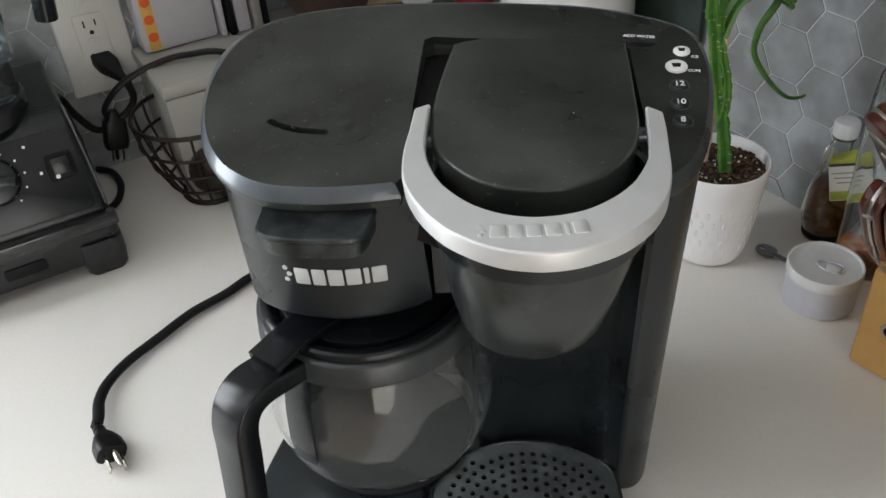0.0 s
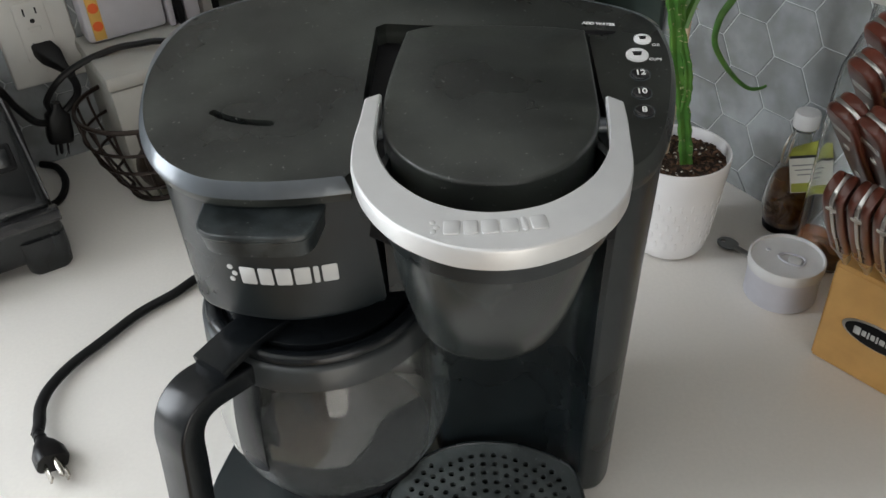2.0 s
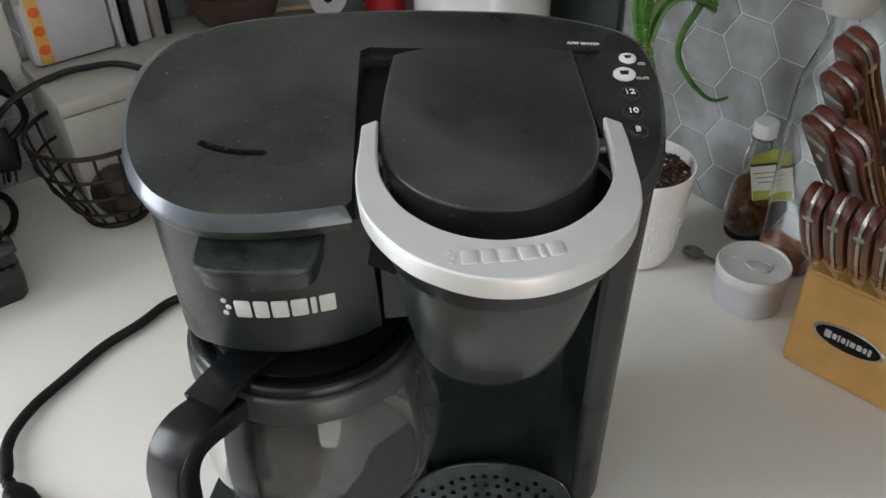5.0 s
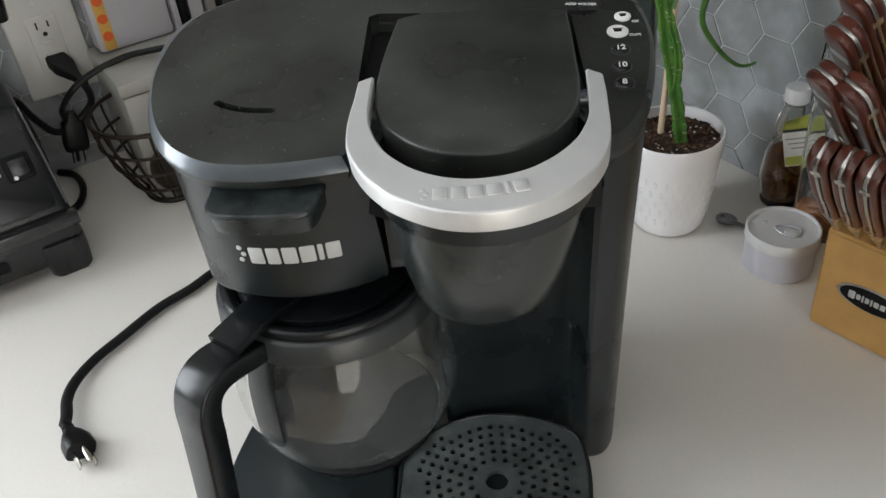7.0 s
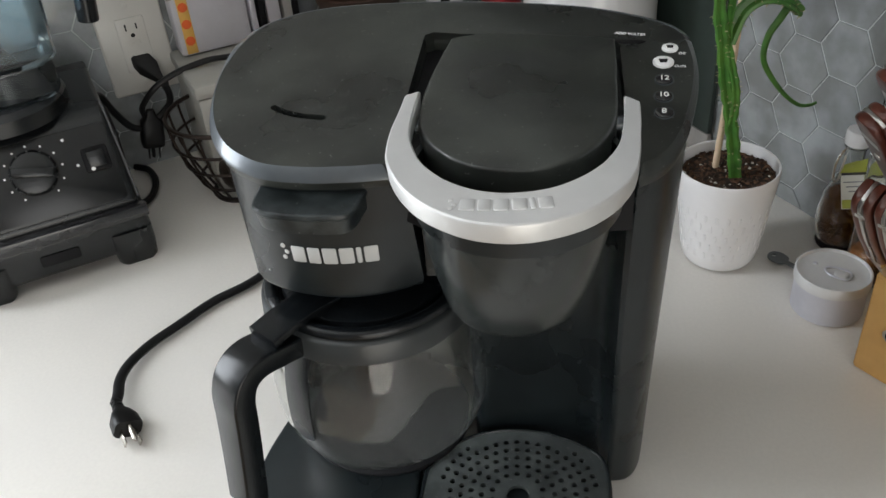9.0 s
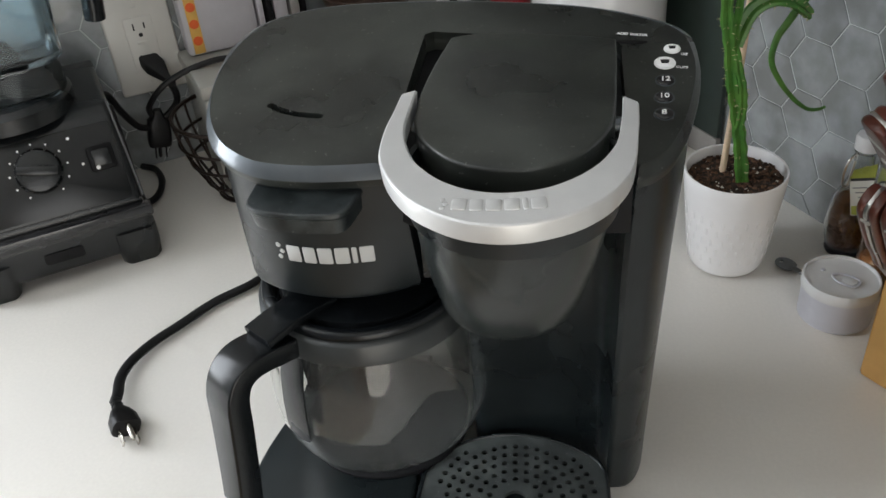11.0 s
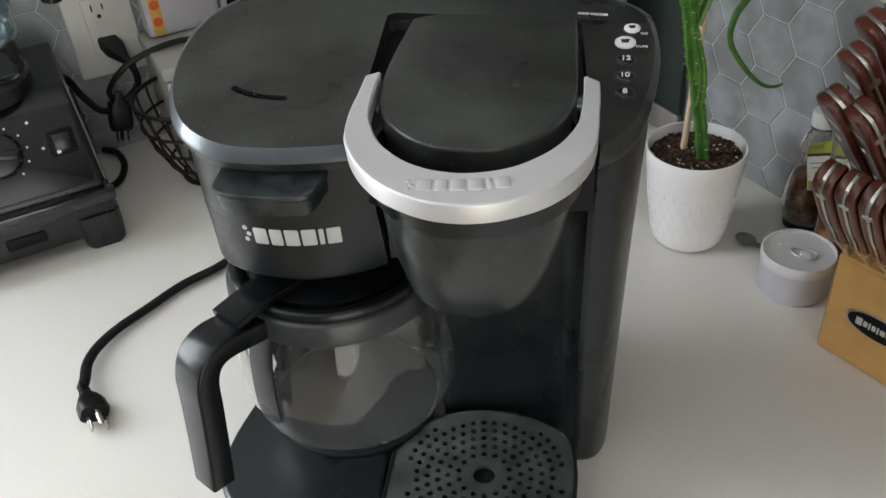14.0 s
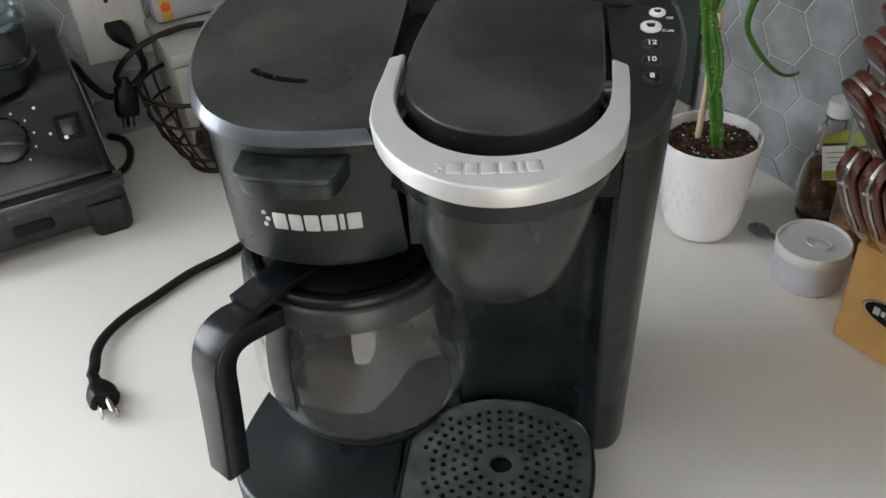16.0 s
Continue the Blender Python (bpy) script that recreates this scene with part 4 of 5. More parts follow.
part("skin", moved(lathe([(0.002, -0.034), (0.014, -0.031), (0.024, -0.022), (0.029, -0.006), (0.027, 0.012), (0.02, 0.028), (0.012, 0.04), (0.002, 0.045)], 28), pose(0, 0, 0.0, 70, 0, 30)), mat("dark_fruit_skin", (0.03, 0.02, 0.014), 0.5, vary=0.4, bump=0.6, bump_scale=300), fruit)

# ---- things along the outlet wall ----
crate = thing("storage_box", kp(0.40, 0.07, 0), "low cream enamel storage box against the tiled wall", "box")


def kbox(p0, p1, q0, q1, z0, z1, origin, bevel=0.002):
    """A box that follows the walls, relative to a thing's origin."""
    c = kp((p0 + p1) / 2, (q0 + q1) / 2) - origin
    bm = box(-(p1 - p0) / 2, (p1 - p0) / 2, -(q1 - q0) / 2, (q1 - q0) / 2, z0 - origin.z, z1 - origin.z, bevel)
    return moved(bm, Matrix.Translation((c.x, c.y, 0)) @ pose(0, 0, 0, 0, 0, 30))


O = kp(0.40, 0.07, 0)
part("box_body", kbox(0.205, 0.543, 0.008, 0.138, 0, 0.126, O, 0.004), CREAM, crate)
part("box_lid", kbox(0.203, 0.545, 0.006, 0.14, 0.1265, 0.143, O, 0.004), CREAM, crate)
O = kp(0.49, 0.03, 0.1435)
pack = thing("paper_pack", O, "white paper pack with orange and yellow printed strip", "package")
part("wrap", kbox(0.445, 0.535, 0.012, 0.045, 0.1435, 0.40, O, 0.006), PAPER, pack)
part("printed_strip", kbox(0.5145, 0.5275, 0.0445, 0.0462, 0.147, 0.396, O, 0.0005), YELLOW, pack, "yellow strip with orange dots")
for k in range(11):
    part("printed_dot", moved(lathe([(0.0058, 0), (0.0058, 0.0006)], 9), Matrix.Translation(-O) @ on_left(0.521, 0.163 + 0.0205 * k, 0.0461)), ORANGE, pack)
part("grey_tab", kbox(0.531, 0.537, 0.0445, 0.0465, 0.215, 0.26, O, 0.0005), BOARD, pack)
for name, p0, p1, q1, z1, m, lab in (("serving_tray", 0.4365, 0.4435, 0.05, 0.36, PAPER, "white serving tray stored upright on the box"), ("oven_tray", 0.4265, 0.4335, 0.055, 0.40, DARK, "thin black oven tray stored upright"),
                                     ("chopping_board", 0.407, 0.4235, 0.05, 0.37, PAPER, "white plastic chopping board stored upright"), ("baking_sheet", 0.393, 0.404, 0.055, 0.36, BOARD, "grey baking sheet stored upright"),
                                     ("oven_tray", 0.383, 0.3895, 0.05, 0.38, DARK, "thin black oven tray stored upright")):
    O = kp((p0 + p1) / 2, 0.03, 0.1435)
    t = thing(name, O, lab, name.split("_")[1], "upright trays and boards")
    part("sheet", kbox(p0, p1, 0.008, q1, 0.1435, z1, O, 0.0015), m, t)

# ---- far corner ----
can = thing("canister", (0.095, 0.568, 0), "large white ceramic canister in the corner", "canister")
part("canister_body", lathe([(0.07, 0), (0.077, 0.004), (0.078, 0.02), (0.078, 0.25), (0.074, 0.256), (0.068, 0.256), (0.068, 0.2)], 56), CERAMIC, can)
part("canister_lid", lathe([(0.079, 0.2565), (0.079, 0.27), (0.06, 0.28), (0.012, 0.285), (0.012, 0.30), (0.004, 0.302)], 48), CERAMIC, can)
O = kp(0.006, 0.29, 0)
board = thing("cutting_board", O, "dark green cutting board standing upright against tiled wall", "cutting board")
part("board_panel", kbox(0.0055, 0.0135, 0.20, 0.388, 0.031, 0.40, O, 0.003), DARKGREEN, board)
# lowest 3 cm of the board in plain grey
part("board_low_strip", kbox(0.0055, 0.0135, 0.20, 0.388, 0.0, 0.0305, O, 0.002), BOARD, board, "grey strip along the lower edge")


bowl = thing("wooden_bowl", kp(0.31, 0.07, 0.1435), "dark brown wooden bowl on the storage box", "bowl")
part("bowl_body", lathe([(0.03, 0.0), (0.045, 0.012), (0.058, 0.045), (0.055, 0.046), (0.04, 0.016), (0.002, 0.008)], 36), mat("dark_walnut", (0.06, 0.03, 0.02), 0.5, vary=0.3), bowl)
sticks = thing("wooden_skewers", kp(0.26, 0.085, 0.1435), "bundle of pale wooden skewers lying on the box", "skewers")
for k in range(6):
    part("skewer", moved(tube([(-0.07, 0.004 * k - 0.01, 0.006 + 0.002 * (k % 3)), (0.05, -0.003 * k + 0.01, 0.004 + 0.002 * (k % 2))], 0.0016, 6, 2), pose(0, 0, 0, 0, 0, 8)), STAKE, sticks)
roll = thing("tape_roll", kp(0.215, 0.115, 0.1435), "round white roll with dark core standing on edge", "roll")
part("roll_body", moved(loft([circle(0.022, -0.012, n=32), circle(0.022, 0.012, n=32), circle(0.006, 0.012, n=32), circle(0.006, -0.012, n=32)], False, False), pose(0, 0, 0.022, 90, 0, 12)), PAPER, roll)
part("roll_core", moved(lathe([(0.006, -0.011), (0.006, 0.011)], 16), pose(0, 0, 0.022, 90, 0, 12)), DARK, roll)
rt = thing("red_tin", kp(0.13, 0.11, 0), "small red tin standing behind the coffee maker", "tin")
part("tin_body", lathe([(0.024, 0.0), (0.026, 0.002), (0.026, 0.150), (0.024, 0.152)], 32), RED, rt)
gb = thing("green_bottle", kp(0.10, 0.19, 0), "dark green glass bottle in the corner", "bottle")
part("bottle_body", lathe([(0.020, 0.0), (0.022, 0.003), (0.022, 0.12), (0.009, 0.16), (0.009, 0.205), (0.002, 0.206)], 28), mat("green_bottle_glass", (0.05, 0.11, 0.03), 0.12, coat=0.5), gb)

# ---- potted cactus ----
PC = (0.206, 0.292)
pot = thing("flower_pot", (*PC, 0), "white ceramic flower pot with embossed dashes, holding a cactus", "flower pot")
part("pot_body", lathe([(0.030, 0.002), (0.0335, 0.003), (0.0365, 0.008), (0.0385, 0.02), (0.0468, 0.092), (0.0478, 0.105), (0.0470, 0.1068), (0.0455, 0.1062), (0.0442, 0.1), (0.0438, 0.085), (0.02, 0.084)], 64), CERAMIC, pot)
part("pot_foot", lathe([(0.029, 0.0), (0.029, 0.003)], 32), DARK, pot)
for k in range(26):
    for j in range(5):
        z = 0.022 + 0.0115 * j
        r = 0.0385 + (z - 0.02) * 0.0083 / 0.072
        a = 360 / 26 * k + (7 if j % 2 else 0)
        if k == 0 and j == 0:
            dash = finish("dash", slab(rounded(0.0028, 0.0080, 0.0013, 3), -0.0006, 0.0004, 0.0003), CERAMIC)
        ob = part("dash", dash, CERAMIC, pot)
        ob.matrix_basis = pose(0, 0, 0, 0, 0, a) @ pose(r, 0, z, 90 + 6.6, 0, 90)
soil = single("potting_soil", moved(lathe([(0.0436, 0.084), (0.0436, 0.0955), (0.03, 0.097), (0.015, 0.0975), (0.002, 0.098)], 40), pose(*PC, 0)), SOIL, "dark crumbly potting soil in the white pot", "soil")
bm_a, bm_b = bmesh.new(), bmesh.new()
rng = random.Random(5)
for k in range(900):
    r, a = 0.0425 * math.sqrt(rng.random()), rng.random() * 6.283
    s = rng.uniform(0.0008, 0.0034)
    m = pose(PC[0] + r * math.cos(a), PC[1] + r * math.sin(a), 0.0975 - 0.002 * r / 0.043, rng.uniform(0, 90), rng.uniform(0, 90), rng.uniform(0, 360)) @ Matrix.Diagonal((s * 1.5, s, s * 0.7, 1))
    bmesh.ops.create_cube(bm_b if k % 14 == 0 else bm_a, size=1, matrix=m)
tagged(new("soil_crumbs", finish("soil_crumbs", bm_a, CHIP, 0)), "brown bark crumbs on the soil", "soil", "", "stuff")
tagged(new("perlite", finish("perlite", bm_b, PERLITE, 0)), "white perlite grains on the soil", "soil", "", "stuff")

cactus = thing("cactus", (0.21, 0.285, 0.096), "green climbing cactus with spiny ribbed drooping stems", "cactus")
KM = cactus.matrix_world.inverted()


def stem(pts, r, taper, seed, spines=True, parent=None, ridges=3):
    path = rel(KM, pts)
    ob = part("stem", tube(path, r, 18, 8, taper=taper, ridges=ridges), STEM, parent or cactus)
    if not spines:
        return ob
    g = random.Random(seed)
    bm = bmesh.new()
    line = spline(path, 8, False)
    for i in range(3, len(line) - 1, 2):
        t = (line[i + 1] - line[i - 1]).normalized()
        for k in range(3):
            d = Vector((g.uniform(-1, 1), g.uniform(-1, 1), g.uniform(-0.3, 0.3)))
            d = (d - t * d.dot(t)).normalized()
            rr = r * taper(i / len(line))
            bmesh.ops.create_cone(bm, segments=4, radius1=0.0006, radius2=0.0001, depth=0.0035, cap_ends=True,
                                  matrix=Matrix.Translation(line[i] + d * (rr * 1.15 + 0.001)) @ d.to_track_quat("Z", "Y").to_matrix().to_4x4())
    part("spines", bm, SPINE, ob)
    return ob


stem([(0.2110, 0.283, 0.090), (0.2060, 0.283, 0.122), (0.2010, 0.283, 0.149), (0.1955, 0.283, 0.175), (0.1892, 0.283, 0.2005), (0.1836, 0.283, 0.234), (0.1780, 0.283, 0.262), (0.176, 0.283, 0.31)], 0.0043, lambda f: 1.15 - 0.2 * f + 0.10 * math.sin(70 * f), 1)
stem([(0.2000, 0.281, 0.154), (0.2008, 0.279, 0.174), (0.1985, 0.279, 0.195), (0.1925, 0.280, 0.217), (0.188, 0.284, 0.245), (0.19, 0.286, 0.30)], 0.0030, lambda f: 1.0 - 0.2 * f + 0.09 * math.sin(60 * f), 2)
stem([(0.190, 0.286, 0.232), (0.2, 0.29, 0.257), (0.215, 0.291, 0.267), (0.232, 0.292, 0.265), (0.243, 0.293, 0.258), (0.249, 0.294, 0.252)], 0.0056, lambda f: 1.0 - 0.3 * f, 3)
stem([(0.262, 0.296, 0.29), (0.254, 0.298, 0.277), (0.245, 0.3, 0.264), (0.234, 0.3, 0.244), (0.227, 0.3, 0.230), (0.2255, 0.3, 0.209), (0.236, 0.3, 0.189), (0.25, 0.3, 0.172), (0.263, 0.3, 0.162), (0.273, 0.3, 0.161), (0.279, 0.3, 0.1635)], 0.0042, lambda f: 1.0 - 0.72 * f, 4, False, ridges=0)
single("plant_stake", tube([(0.1954, 0.3025, 0.088), (0.1988, 0.3022, 0.172), (0.2008, 0.3022, 0.246), (0.2020, 0.3022, 0.325)], 0.0032, 10, 4), STAKE, "pale wooden plant stake pushed into the soil", "plant stake")

# ---- tin with plastic lid ----
tin = thing("lidded_tin", (0.288, 0.205, 0), "small pale grey round tin with cloudy plastic lid", "tin")
part("tin_body", lathe([(0.030, 0.0), (0.0318, 0.002), (0.0318, 0.036), (0.030, 0.038)], 56), TIN, tin)
part("tin_lid", lathe([(0.0332, 0.033), (0.0332, 0.0425), (0.0325, 0.0435), (0.0312, 0.0435), (0.0305, 0.041), (0.02, 0.0403), (0.002, 0.0403)], 56), LIDCLEAR, tin, "cloudy plastic snap lid")
tabm = pose(0.004, -0.004, 0.0405, 0, 0, -38)
part("pull_ring", moved(tube([(-0.013, 0, 0.001), (-0.006, 0.0065, 0.001), (0.007, 0.0065, 0.001), (0.010, 0, 0.001), (0.007, -0.0065, 0.001), (-0.006, -0.0065, 0.001)], 0.001, 6, 5, closed=True), tabm), TIN, tin)
part("pull_tab", moved(slab(rounded(0.012, 0.011, 0.004), 0, 0.0014, 0.0005), tabm @ pose(0.002, 0, 0)), LIDCLEAR, tin)
part("rivet", moved(lathe([(0.0022, 0), (0.0018, 0.001)], 12), pose(-0.012, 0.014, 0.0403)), TIN, tin)
spoon = thing("measuring_spoon", (0.2625, 0.2765, 0), "small dull grey metal spoon handle with a hole, lying on worktop", "spoon")
flat_end = [(0.0095, 0.0), (0.0085, 0.0055), (0.003, 0.0085), (-0.004, 0.0085), (-0.0095, 0.005), (-0.011, 0.0), (-0.0095, -0.005), (-0.004, -0.0085), (0.003, -0.0085), (0.0085, -0.0055)]
DULL = mat("dull_grey_metal", (0.22, 0.22, 0.215), 0.38, metal=0.7, vary=0.2, second=(0.12, 0.12, 0.12), second_scale=60)
part("spoon_end", moved(holed(spline(flat_end, 3), [circle(0.0022, 0, (-0.0055, 0), 14)], 0.0035, 0.0050), pose(0, 0, 0, 0, 0, -52)), DULL, spoon, "flat end with a hanging hole")
part("spoon_handle", tube([(0.004, -0.005, 0.0042), (0.016, -0.021, 0.0042), (0.030, -0.040, 0.003)], 0.0035, 8, 5, flat=0.4), DULL, spoon)
part("spoon_bowl", moved(lathe([(0.006, 0.0), (0.010, 0.0020), (0.0125, 0.0055), (0.0118, 0.0058), (0.009, 0.003), (0.002, 0.0012)], 28), pose(0.036, -0.050, 0)), DULL, spoon)


# ---- bottles by the wall ----
def bottle(place, turn, half, body, neck, fill, name, label, thick=0.6):
    t = thing(name, place, label, "bottle", "bottles by the wall", turn=turn)
    prof = [(half * 0.9, 0.0), (half, 0.003), (half, body * 0.75), (half * 0.92, body * 0.88), (half * 0.6, body), (0.011, body + 0.012), (0.0105, neck - 0.004), (0.0125, neck - 0.003), (0.0125, neck)]

    def ring_(h, z, d=0.0):
        w = h - d
        k = thick if h > 0.014 else 1
        return at_z(rounded(2 * w, 2 * w * k, w * k * 0.75, 5), z)
    outs = [ring_(h, z) for h, z in prof]
    ins = [ring_(h, max(z, 0.004), 0.0022) for h, z in prof]
    part("bottle_glass", loft(outs + ins[::-1]), BOTTLE, t).visible_shadow = False
    part("contents", loft([ring_(half, 0.0045, 0.003), ring_(half, fill * 0.8, 0.003), ring_(half * 0.97, fill, 0.003)]), AMBER, t, "amber infused oil").visible_shadow = False
    part("herbs", lathe([(half * 0.4, 0.005), (half * 0.5, 0.012), (half * 0.3, 0.02), (0.002, 0.023)], 14), HERB, t, "dark herbs in the oil")
    return t


bt = thing("oil_bottle", (0.3265, 0.3055, 0), "round flask of amber herb oil with white cap and tag", "bottle", "bottles by the wall")
FLASK = [(0.0165, 0.0), (0.0195, 0.0012), (0.0200, 0.0055), (0.0193, 0.0080), (0.0212, 0.0130), (0.0234, 0.0250), (0.0236, 0.0380), (0.0222, 0.0520), (0.0188, 0.0650), (0.0140, 0.0770), (0.0104, 0.0870), (0.0094, 0.0980), (0.0094, 0.1120), (0.0108, 0.1130), (0.0108, 0.1160)]
fl = [(v.x, v.y) for v in spline(FLASK, 3, False)]
part("bottle_glass", lathe(fl + [(max(r - 0.0018, 0.001), max(z, 0.0085)) for r, z in fl[::-1]], 40), BOTTLE, bt).visible_shadow = False
part("contents", lathe([(0.0150, 0.0088)] + [(r - 0.0022, z) for r, z in fl if 0.0088 < z < 0.064] + [(0.002, 0.0645)], 40), AMBER, bt, "amber infused oil").visible_shadow = False
hg = random.Random(8)
hb = bmesh.new()
for k in range(26):
    a, r, z = hg.uniform(0, 6.28), 0.0165 * math.sqrt(hg.random()), 0.011 + 0.034 * hg.random() ** 1.7
    tube([(r * math.cos(a), r * math.sin(a), z), (r * math.cos(a + 0.3) * 0.8, r * math.sin(a + 0.3) * 0.8, z + 0.004), (r * math.cos(a + 0.5), r * math.sin(a + 0.5), z + 0.007)], hg.uniform(0.0008, 0.0019), 5, 2, bm=hb)
part("herbs", hb, HERB, bt, "dark herbs in the oil")
part("stopper", lathe([(0.0118, 0.1162), (0.0120, 0.1175), (0.0120, 0.1285), (0.0108, 0.1305), (0.002, 0.131)], 28), CERAMIC, bt, "white cap")
part("swing_wire", tube([(-0.0095, -0.004, 0.114), (-0.0165, -0.008, 0.109), (-0.0205, -0.010, 0.098), (-0.0195, -0.010, 0.083), (-0.0145, -0.008, 0.081), (-0.0120, -0.006, 0.094), (-0.0100, -0.004, 0.105)], 0.0012, 6, 5), STEEL, bt)
tagm = look((0.0060, -0.0235, 0.0770), (0.13, 0.32, -0.17)) @ pose(0, 0, 0, 0, 0, 11) @ Matrix.Diagonal((1.12, 1.12, 1, 1))
label_card = part("label_card", moved(slab(rounded(0.036, 0.030, 0.001), 0, 0.0006, 0.0002), tagm), WHITELABEL, bt, "cream and olive paper tag")
part("label_band", moved(slab([Vector((x, y, 0)) for x, y in ((-0.018, 0.0155), (0.018, 0.0155), (0.017, 0.029), (-0.006, 0.026), (-0.0165, 0.0225))], -0.0002, 0.0006, 0.0001), tagm), GREENLABEL, label_card)
part("label_bar", moved(slab(rounded(0.035, 0.0022, 0.0004, 2), 0.0007, 0.0010, 0.00005), tagm @ pose(0, 0.0150, 0)), INKDARK, label_card)
part("label_band", moved(slab(rounded(0.034, 0.0075, 0.001), 0.0007, 0.0009, 0.0001), tagm @ pose(-0.0005, -0.0108, 0)), GREENLABEL, label_card)
for k in range(3):
    part("label_bar", moved(slab(rounded(0.026 - 0.004 * k, 0.0010, 0.0003, 2), 0.0007, 0.0009, 0.00005), tagm @ pose(-0.003, 0.008 - 0.004 * k, 0)), GREYINK, label_card)
b2 = bottle((0.343, 0.250, 0), -60, 0.026, 0.225, 0.262, 0.03, "oil_bottle", "tall clear glass oil bottle, nearly empty, behind the knife block")
part("stopper", lathe([(0.020, 0.261), (0.021, 0.265), (0.021, 0.283), (0.018, 0.286), (0.002, 0.287)], 28), CREAM, b2, "cream lid")

# ---- knife block ----
KB = Vector((0.286, 0.125, 0))
kr, kb_ = Vector((0.61, -0.79, 0)).normalized(), Vector((0.79, 0.61, 0)).normalized()
block = new("knife_block")
block.matrix_world = Matrix(((kr.x, kb_.x, 0, KB.x), (kr.y, kb_.y, 0, KB.y), (0, 0, 1, 0), (0, 0, 0, 1)))
tagged(block, "honey-coloured wooden knife block with dark oval badge", "knife block")


def block_mesh():
    bm = bmesh.new()
    prof = [(0.0, 0.0), (0.0, 0.099), (0.033, 0.112), (0.036, 0.128), (0.075, 0.175), (0.118, 0.21), (0.145, 0.17), (0.15, 0.0)]
    a = [bm.verts.new((0, y, z)) for y, z in prof]
    b = [bm.verts.new((0.096, y, z)) for y, z in prof]
    n = len(prof)
    for i in range(n):
        bm.faces.new((a[i], a[(i + 1) % n], b[(i + 1) % n], b[i]))
    bm.faces.new(a[::-1])
    bm.faces.new(b)
    bmesh.ops.bevel(bm, geom=bm.edges[:], offset=0.0022, segments=3, affect="EDGES")
    return bm


part("block_body", block_mesh(), BLOCKWOOD, block)
oval = [Vector((0.0295 * math.cos(a), 0.0115 * math.sin(a), 0)) for a in (2 * math.pi * k / 40 for k in range(40))]
om = pose(0.0475, 0.0, 0.05, 90, 0, 0)
badge = part("badge", moved(slab(oval, 0.0, 0.0016, 0.0008), om), STEEL, block, "silver-rimmed black oval badge")
part("badge_field", moved(slab([v * 0.9 for v in oval], 0.0014, 0.0019, 0.0002), om), DARK, badge)
x = -0.019
for w, h in ((0.0055, 0.0075), (0.0036, 0.0052), (0.0016, 0.0068), (0.0034, 0.0052), (0.0016, 0.0068), (0.0042, 0.0052), (0.0042, 0.0052), (0.0028, 0.0052), (0.0026, 0.0068)):
    part("badge_mark", moved(slab(rounded(w, h, 0.0007, 2), 0.0019, 0.0022, 0.0001), om @ pose(x + w / 2, 0, 0)), LOGO, badge)
    x += w + 0.0011


def knife(base, way, length, wide, thick, label, group, bolster=True, bend=0.006, spin=0.0):
    """Handle that points along way from the slot at base (both in the block's frame)."""
    t = new("steak_knife" if bolster else "kitchen_knife")
    w = Vector(way).normalized()
    across = Vector((1, 0, 0))
    across = (across - w * across.dot(w)).normalized()
    flat_ = w.cross(across)
    t.matrix_world = block.matrix_world @ Matrix(((across.x, flat_.x, w.x, base[0]), (across.y, flat_.y, w.y, base[1]), (across.z, flat_.z, w.z, base[2]), (0, 0, 0, 1))) @ pose(0, 0, 0, 0, 0, spin)
    tagged(t, label, "knife", group)

    def g(f):
        return 0.17 + 0.83 * f if bolster else f

    def scale(x0, x1, m, name, lab="", r=0.46):
        rings = []
        for f, s, o in ((0.10, 0.70, 0.0), (0.14, 0.78, 0.0), (0.3, 0.80, 0.15), (0.5, 0.92, 0.35), (0.66, 0.94, 0.3), (0.8, 0.98, -0.1), (0.9, 1.06, -0.75), (0.955, 1.0, -1.0), (0.985, 0.84, -1.15), (1.0, 0.5, -1.2)):
            h = wide / 2 * s
            loop = rounded(x1 - x0, 2 * h, min((x1 - x0), 2 * h) * r, 3)
            rings.append([Vector((v.x + (x0 + x1) / 2, v.y + bend * o, g(f) * length)) for v in loop])
        return part(name, loft(rings), m, t, lab)
    scale(-thick / 2, -0.0012, HANDLE, "handle_scale")
    scale(0.0012, thick / 2, HANDLE, "handle_scale")
    scale(-0.0013, 0.0013, STEEL, "tang", "steel tang", 0.1)
    band = loft([[Vector((v.x, v.y + bend * o, g(f) * length)) for v in rounded(thick * 1.03, wide * k, thick * 0.36, 4)] for f, o, k in ((0.845, -0.35, 1.035), (0.885, -0.65, 1.06))])
    part("end_band", band, STEEL, t, "bright steel band")
    if bolster:
        part("bolster", loft([at_z(rounded(0.003, 0.005, 0.001, 3), -0.012), at_z(rounded(0.005, wide * 0.34, 0.002, 3), 0.002), at_z(rounded(thick * 0.75, wide * 0.58, 0.0035, 3), 0.17 * length), at_z(rounded(thick, wide * 0.74, 0.004, 3), 0.265 * length)]), STEEL, t, "tapered steel bolster")
    else:
        part("blade", box(-0.001, 0.001, -wide * 0.5, wide * 0.45, -0.05, 0.12 * length, 0.0004, 1), STEEL, t)
        for f, o in ((0.3, 0.15), (0.52, 0.35), (0.74, 0.1)):
            for s in (-1, 1):
                part("rivet", moved(lathe([(0.0032, 0), (0.0032, 0.0006), (0.002, 0.001)], 12), pose(s * (thick / 2 - 0.0002), bend * o, f * length, 0, 90 * s, 0)), STEEL, t)
    return t


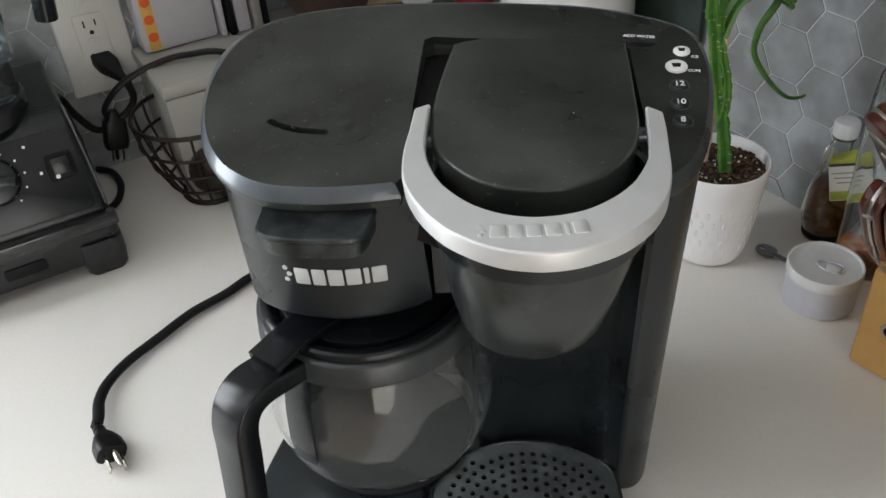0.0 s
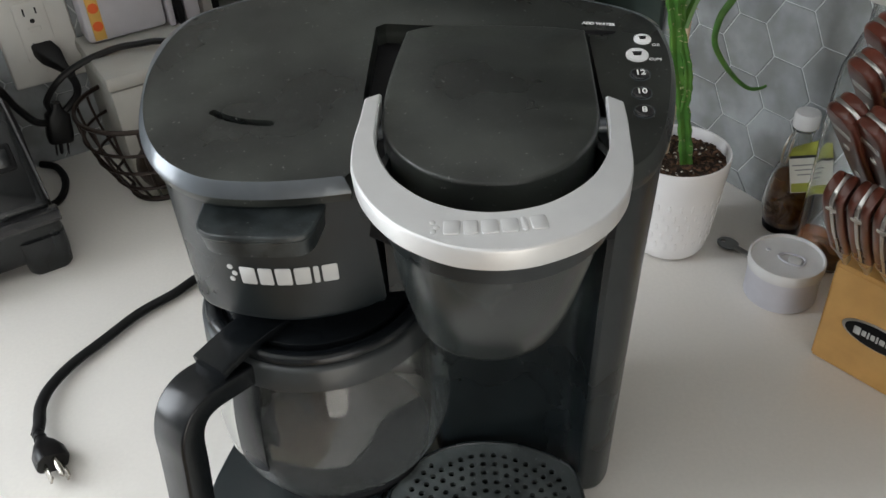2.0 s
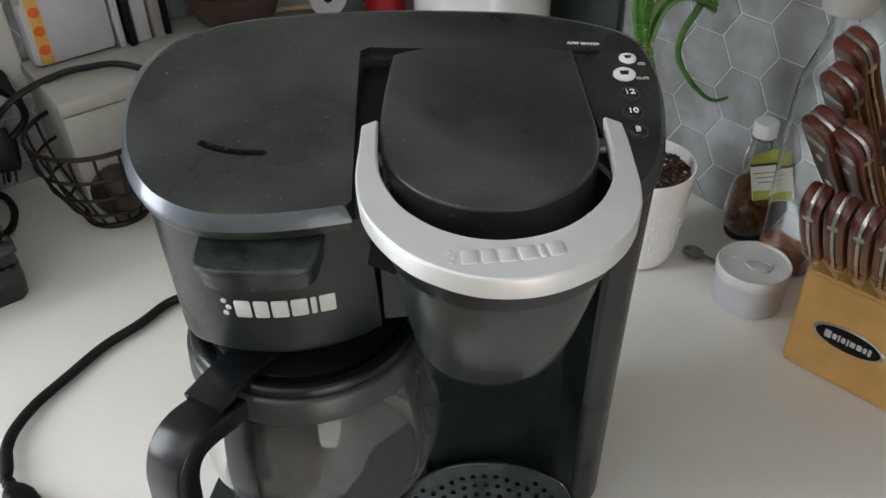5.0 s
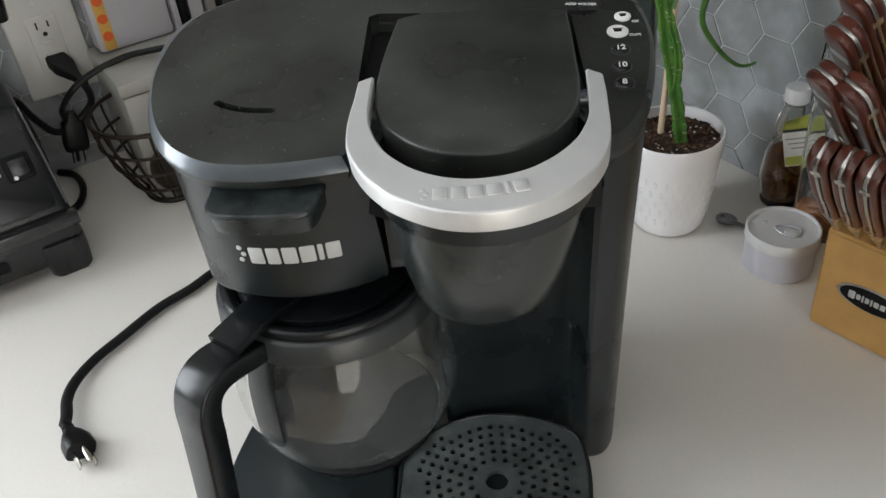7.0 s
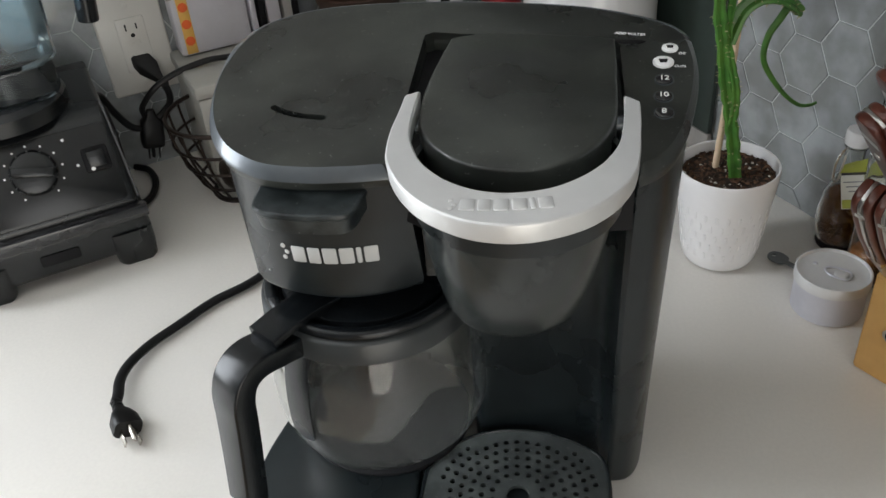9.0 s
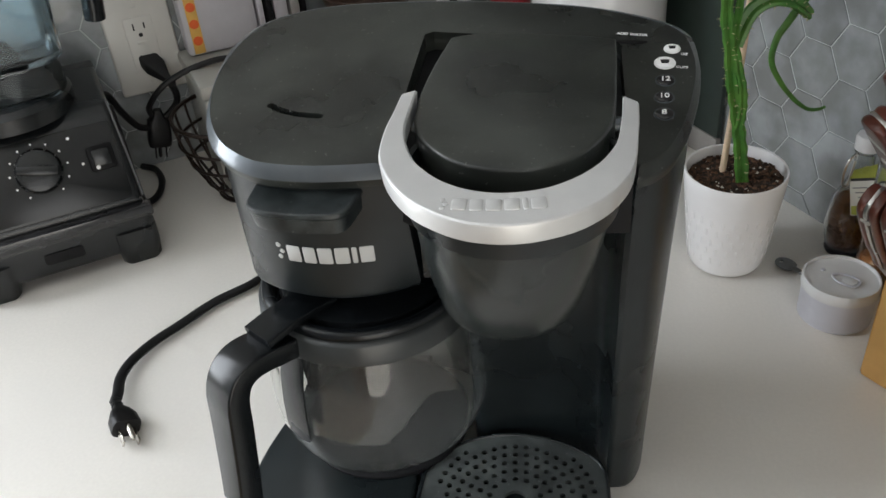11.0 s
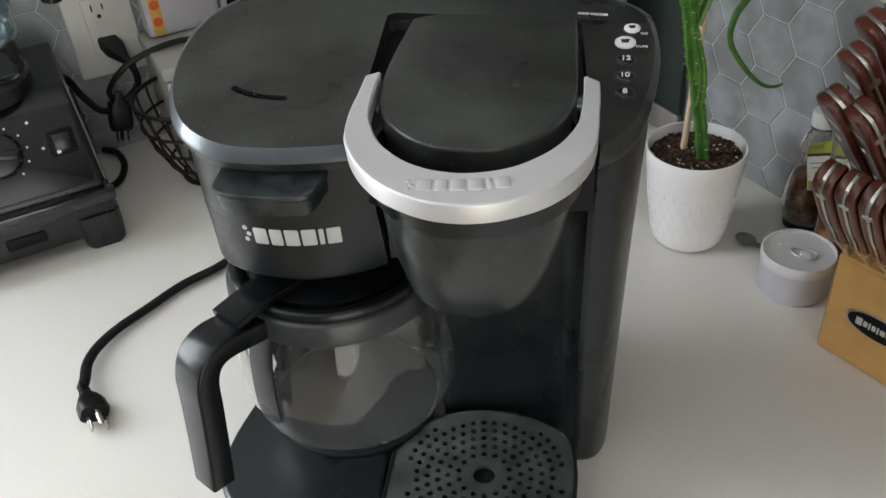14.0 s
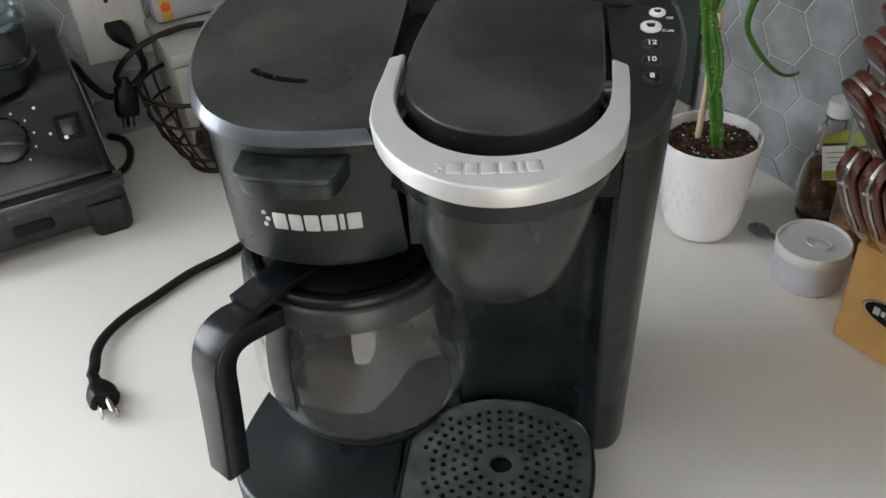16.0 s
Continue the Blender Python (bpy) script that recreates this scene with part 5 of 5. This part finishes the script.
for i in range(5):
    knife((0.0060 + 0.0175 * i, 0.001, 0.106), (0.012, -0.080, 0.111), 0.134, 0.0225, 0.0150, "steak knife with red-brown wooden handle and steel bolster in block", "knives in the block", True, -0.002)
for start, tip in (((0.018, 0.036, 0.128), (0.002, -0.068, 0.266)), ((0.016, 0.056, 0.148), (0.000, -0.051, 0.290)), ((0.036, 0.034, 0.126), (0.023, -0.070, 0.265)), ((0.010, 0.074, 0.166), (-0.004, -0.031, 0.306)),
                   ((0.056, 0.045, 0.137), (0.047, -0.055, 0.272)), ((0.058, 0.068, 0.160), (0.050, -0.035, 0.297))):
    way = Vector(tip) - Vector(start)
    knife(start, way, way.length, 0.0265, 0.0165, "kitchen knife with riveted red-brown wooden handle in block", "knives in the block", False, 0.003, 68)

# ---- hexagonal wall tiles ----
SIDE, ROW, COL = 0.0325, 0.0556, 0.0487
hexa = [Vector((SIDE * 0.968 * math.cos(radians(60 * k)), SIDE * 0.968 * math.sin(radians(60 * k)), 0)) for k in range(6)]


def hex_mesh(bm=None, m=Matrix()):
    rings = [[m @ Vector((v.x * s, v.y * s, z)) for v in hexa] for s, z in ((1.0, 0.0004), (1.0, 0.0037), (0.985, 0.0041))]
    return loft(rings, False, True, bm=bm)


shared = finish("tile", hex_mesh(), TILE, 20)
for wall, place, c0, z0, near, far in (("tiles_north", on_left, 0.6125, 0.137, (0.22, 0.86), 1.15), ("tiles_east", on_right, 0.500, 0.103, (0.22, 0.86), 2.2)):
    back = new(wall)
    tagged(back, "grey-white marble hexagon tiles with pale grout", "tiles", "", "structure")
    bm = bmesh.new()
    for i in range(-16, 40):
        s = c0 + COL * i
        if s < SIDE or s > far:
            continue
        for j in range(-3, 9):
            z = z0 + ROW * (j + (0.5 if i % 2 else 0))
            if z < ROW * 0.52 or z > 0.47:
                continue
            m = place(s, z)
            if near[0] < s < near[1] and z < 0.40:
                ob = new("tile", shared)
                ob.parent = back
                ob.matrix_world = m
            else:
                hex_mesh(bm, m)
    for i in range(-16, 40):
        s = c0 + COL * i
        z = z0 + ROW * (-2 + (0.5 if i % 2 else 0))
        while z > ROW * 0.52:
            z -= ROW
        if SIDE < s < far and z > -ROW * 0.5:
            top = [v for v in (Vector((v.x, max(v.y, 0.001 - z), v.z)) for v in hexa)]
            if max(v.y for v in top) > 0.004 - z:
                m = place(s, z)
                loft([[m @ Vector((v.x, v.y, h)) for v in top] for h in (0.0004, 0.0046)], False, True, bm=bm)
    rest = part("tile_field", bm, TILE_REST, back, "", 20)
    rest["kind"] = "stuff"
wall_box("grout_north", 0.0, 1.15, 0.0, 0.0032, 0.0, 0.5, GROUT, "pale grout bed behind the tiles")
wall_box("grout_east", 0.0, 0.0032, 0.0032, 2.2, 0.0, 0.5, GROUT, "pale grout bed behind the tiles")
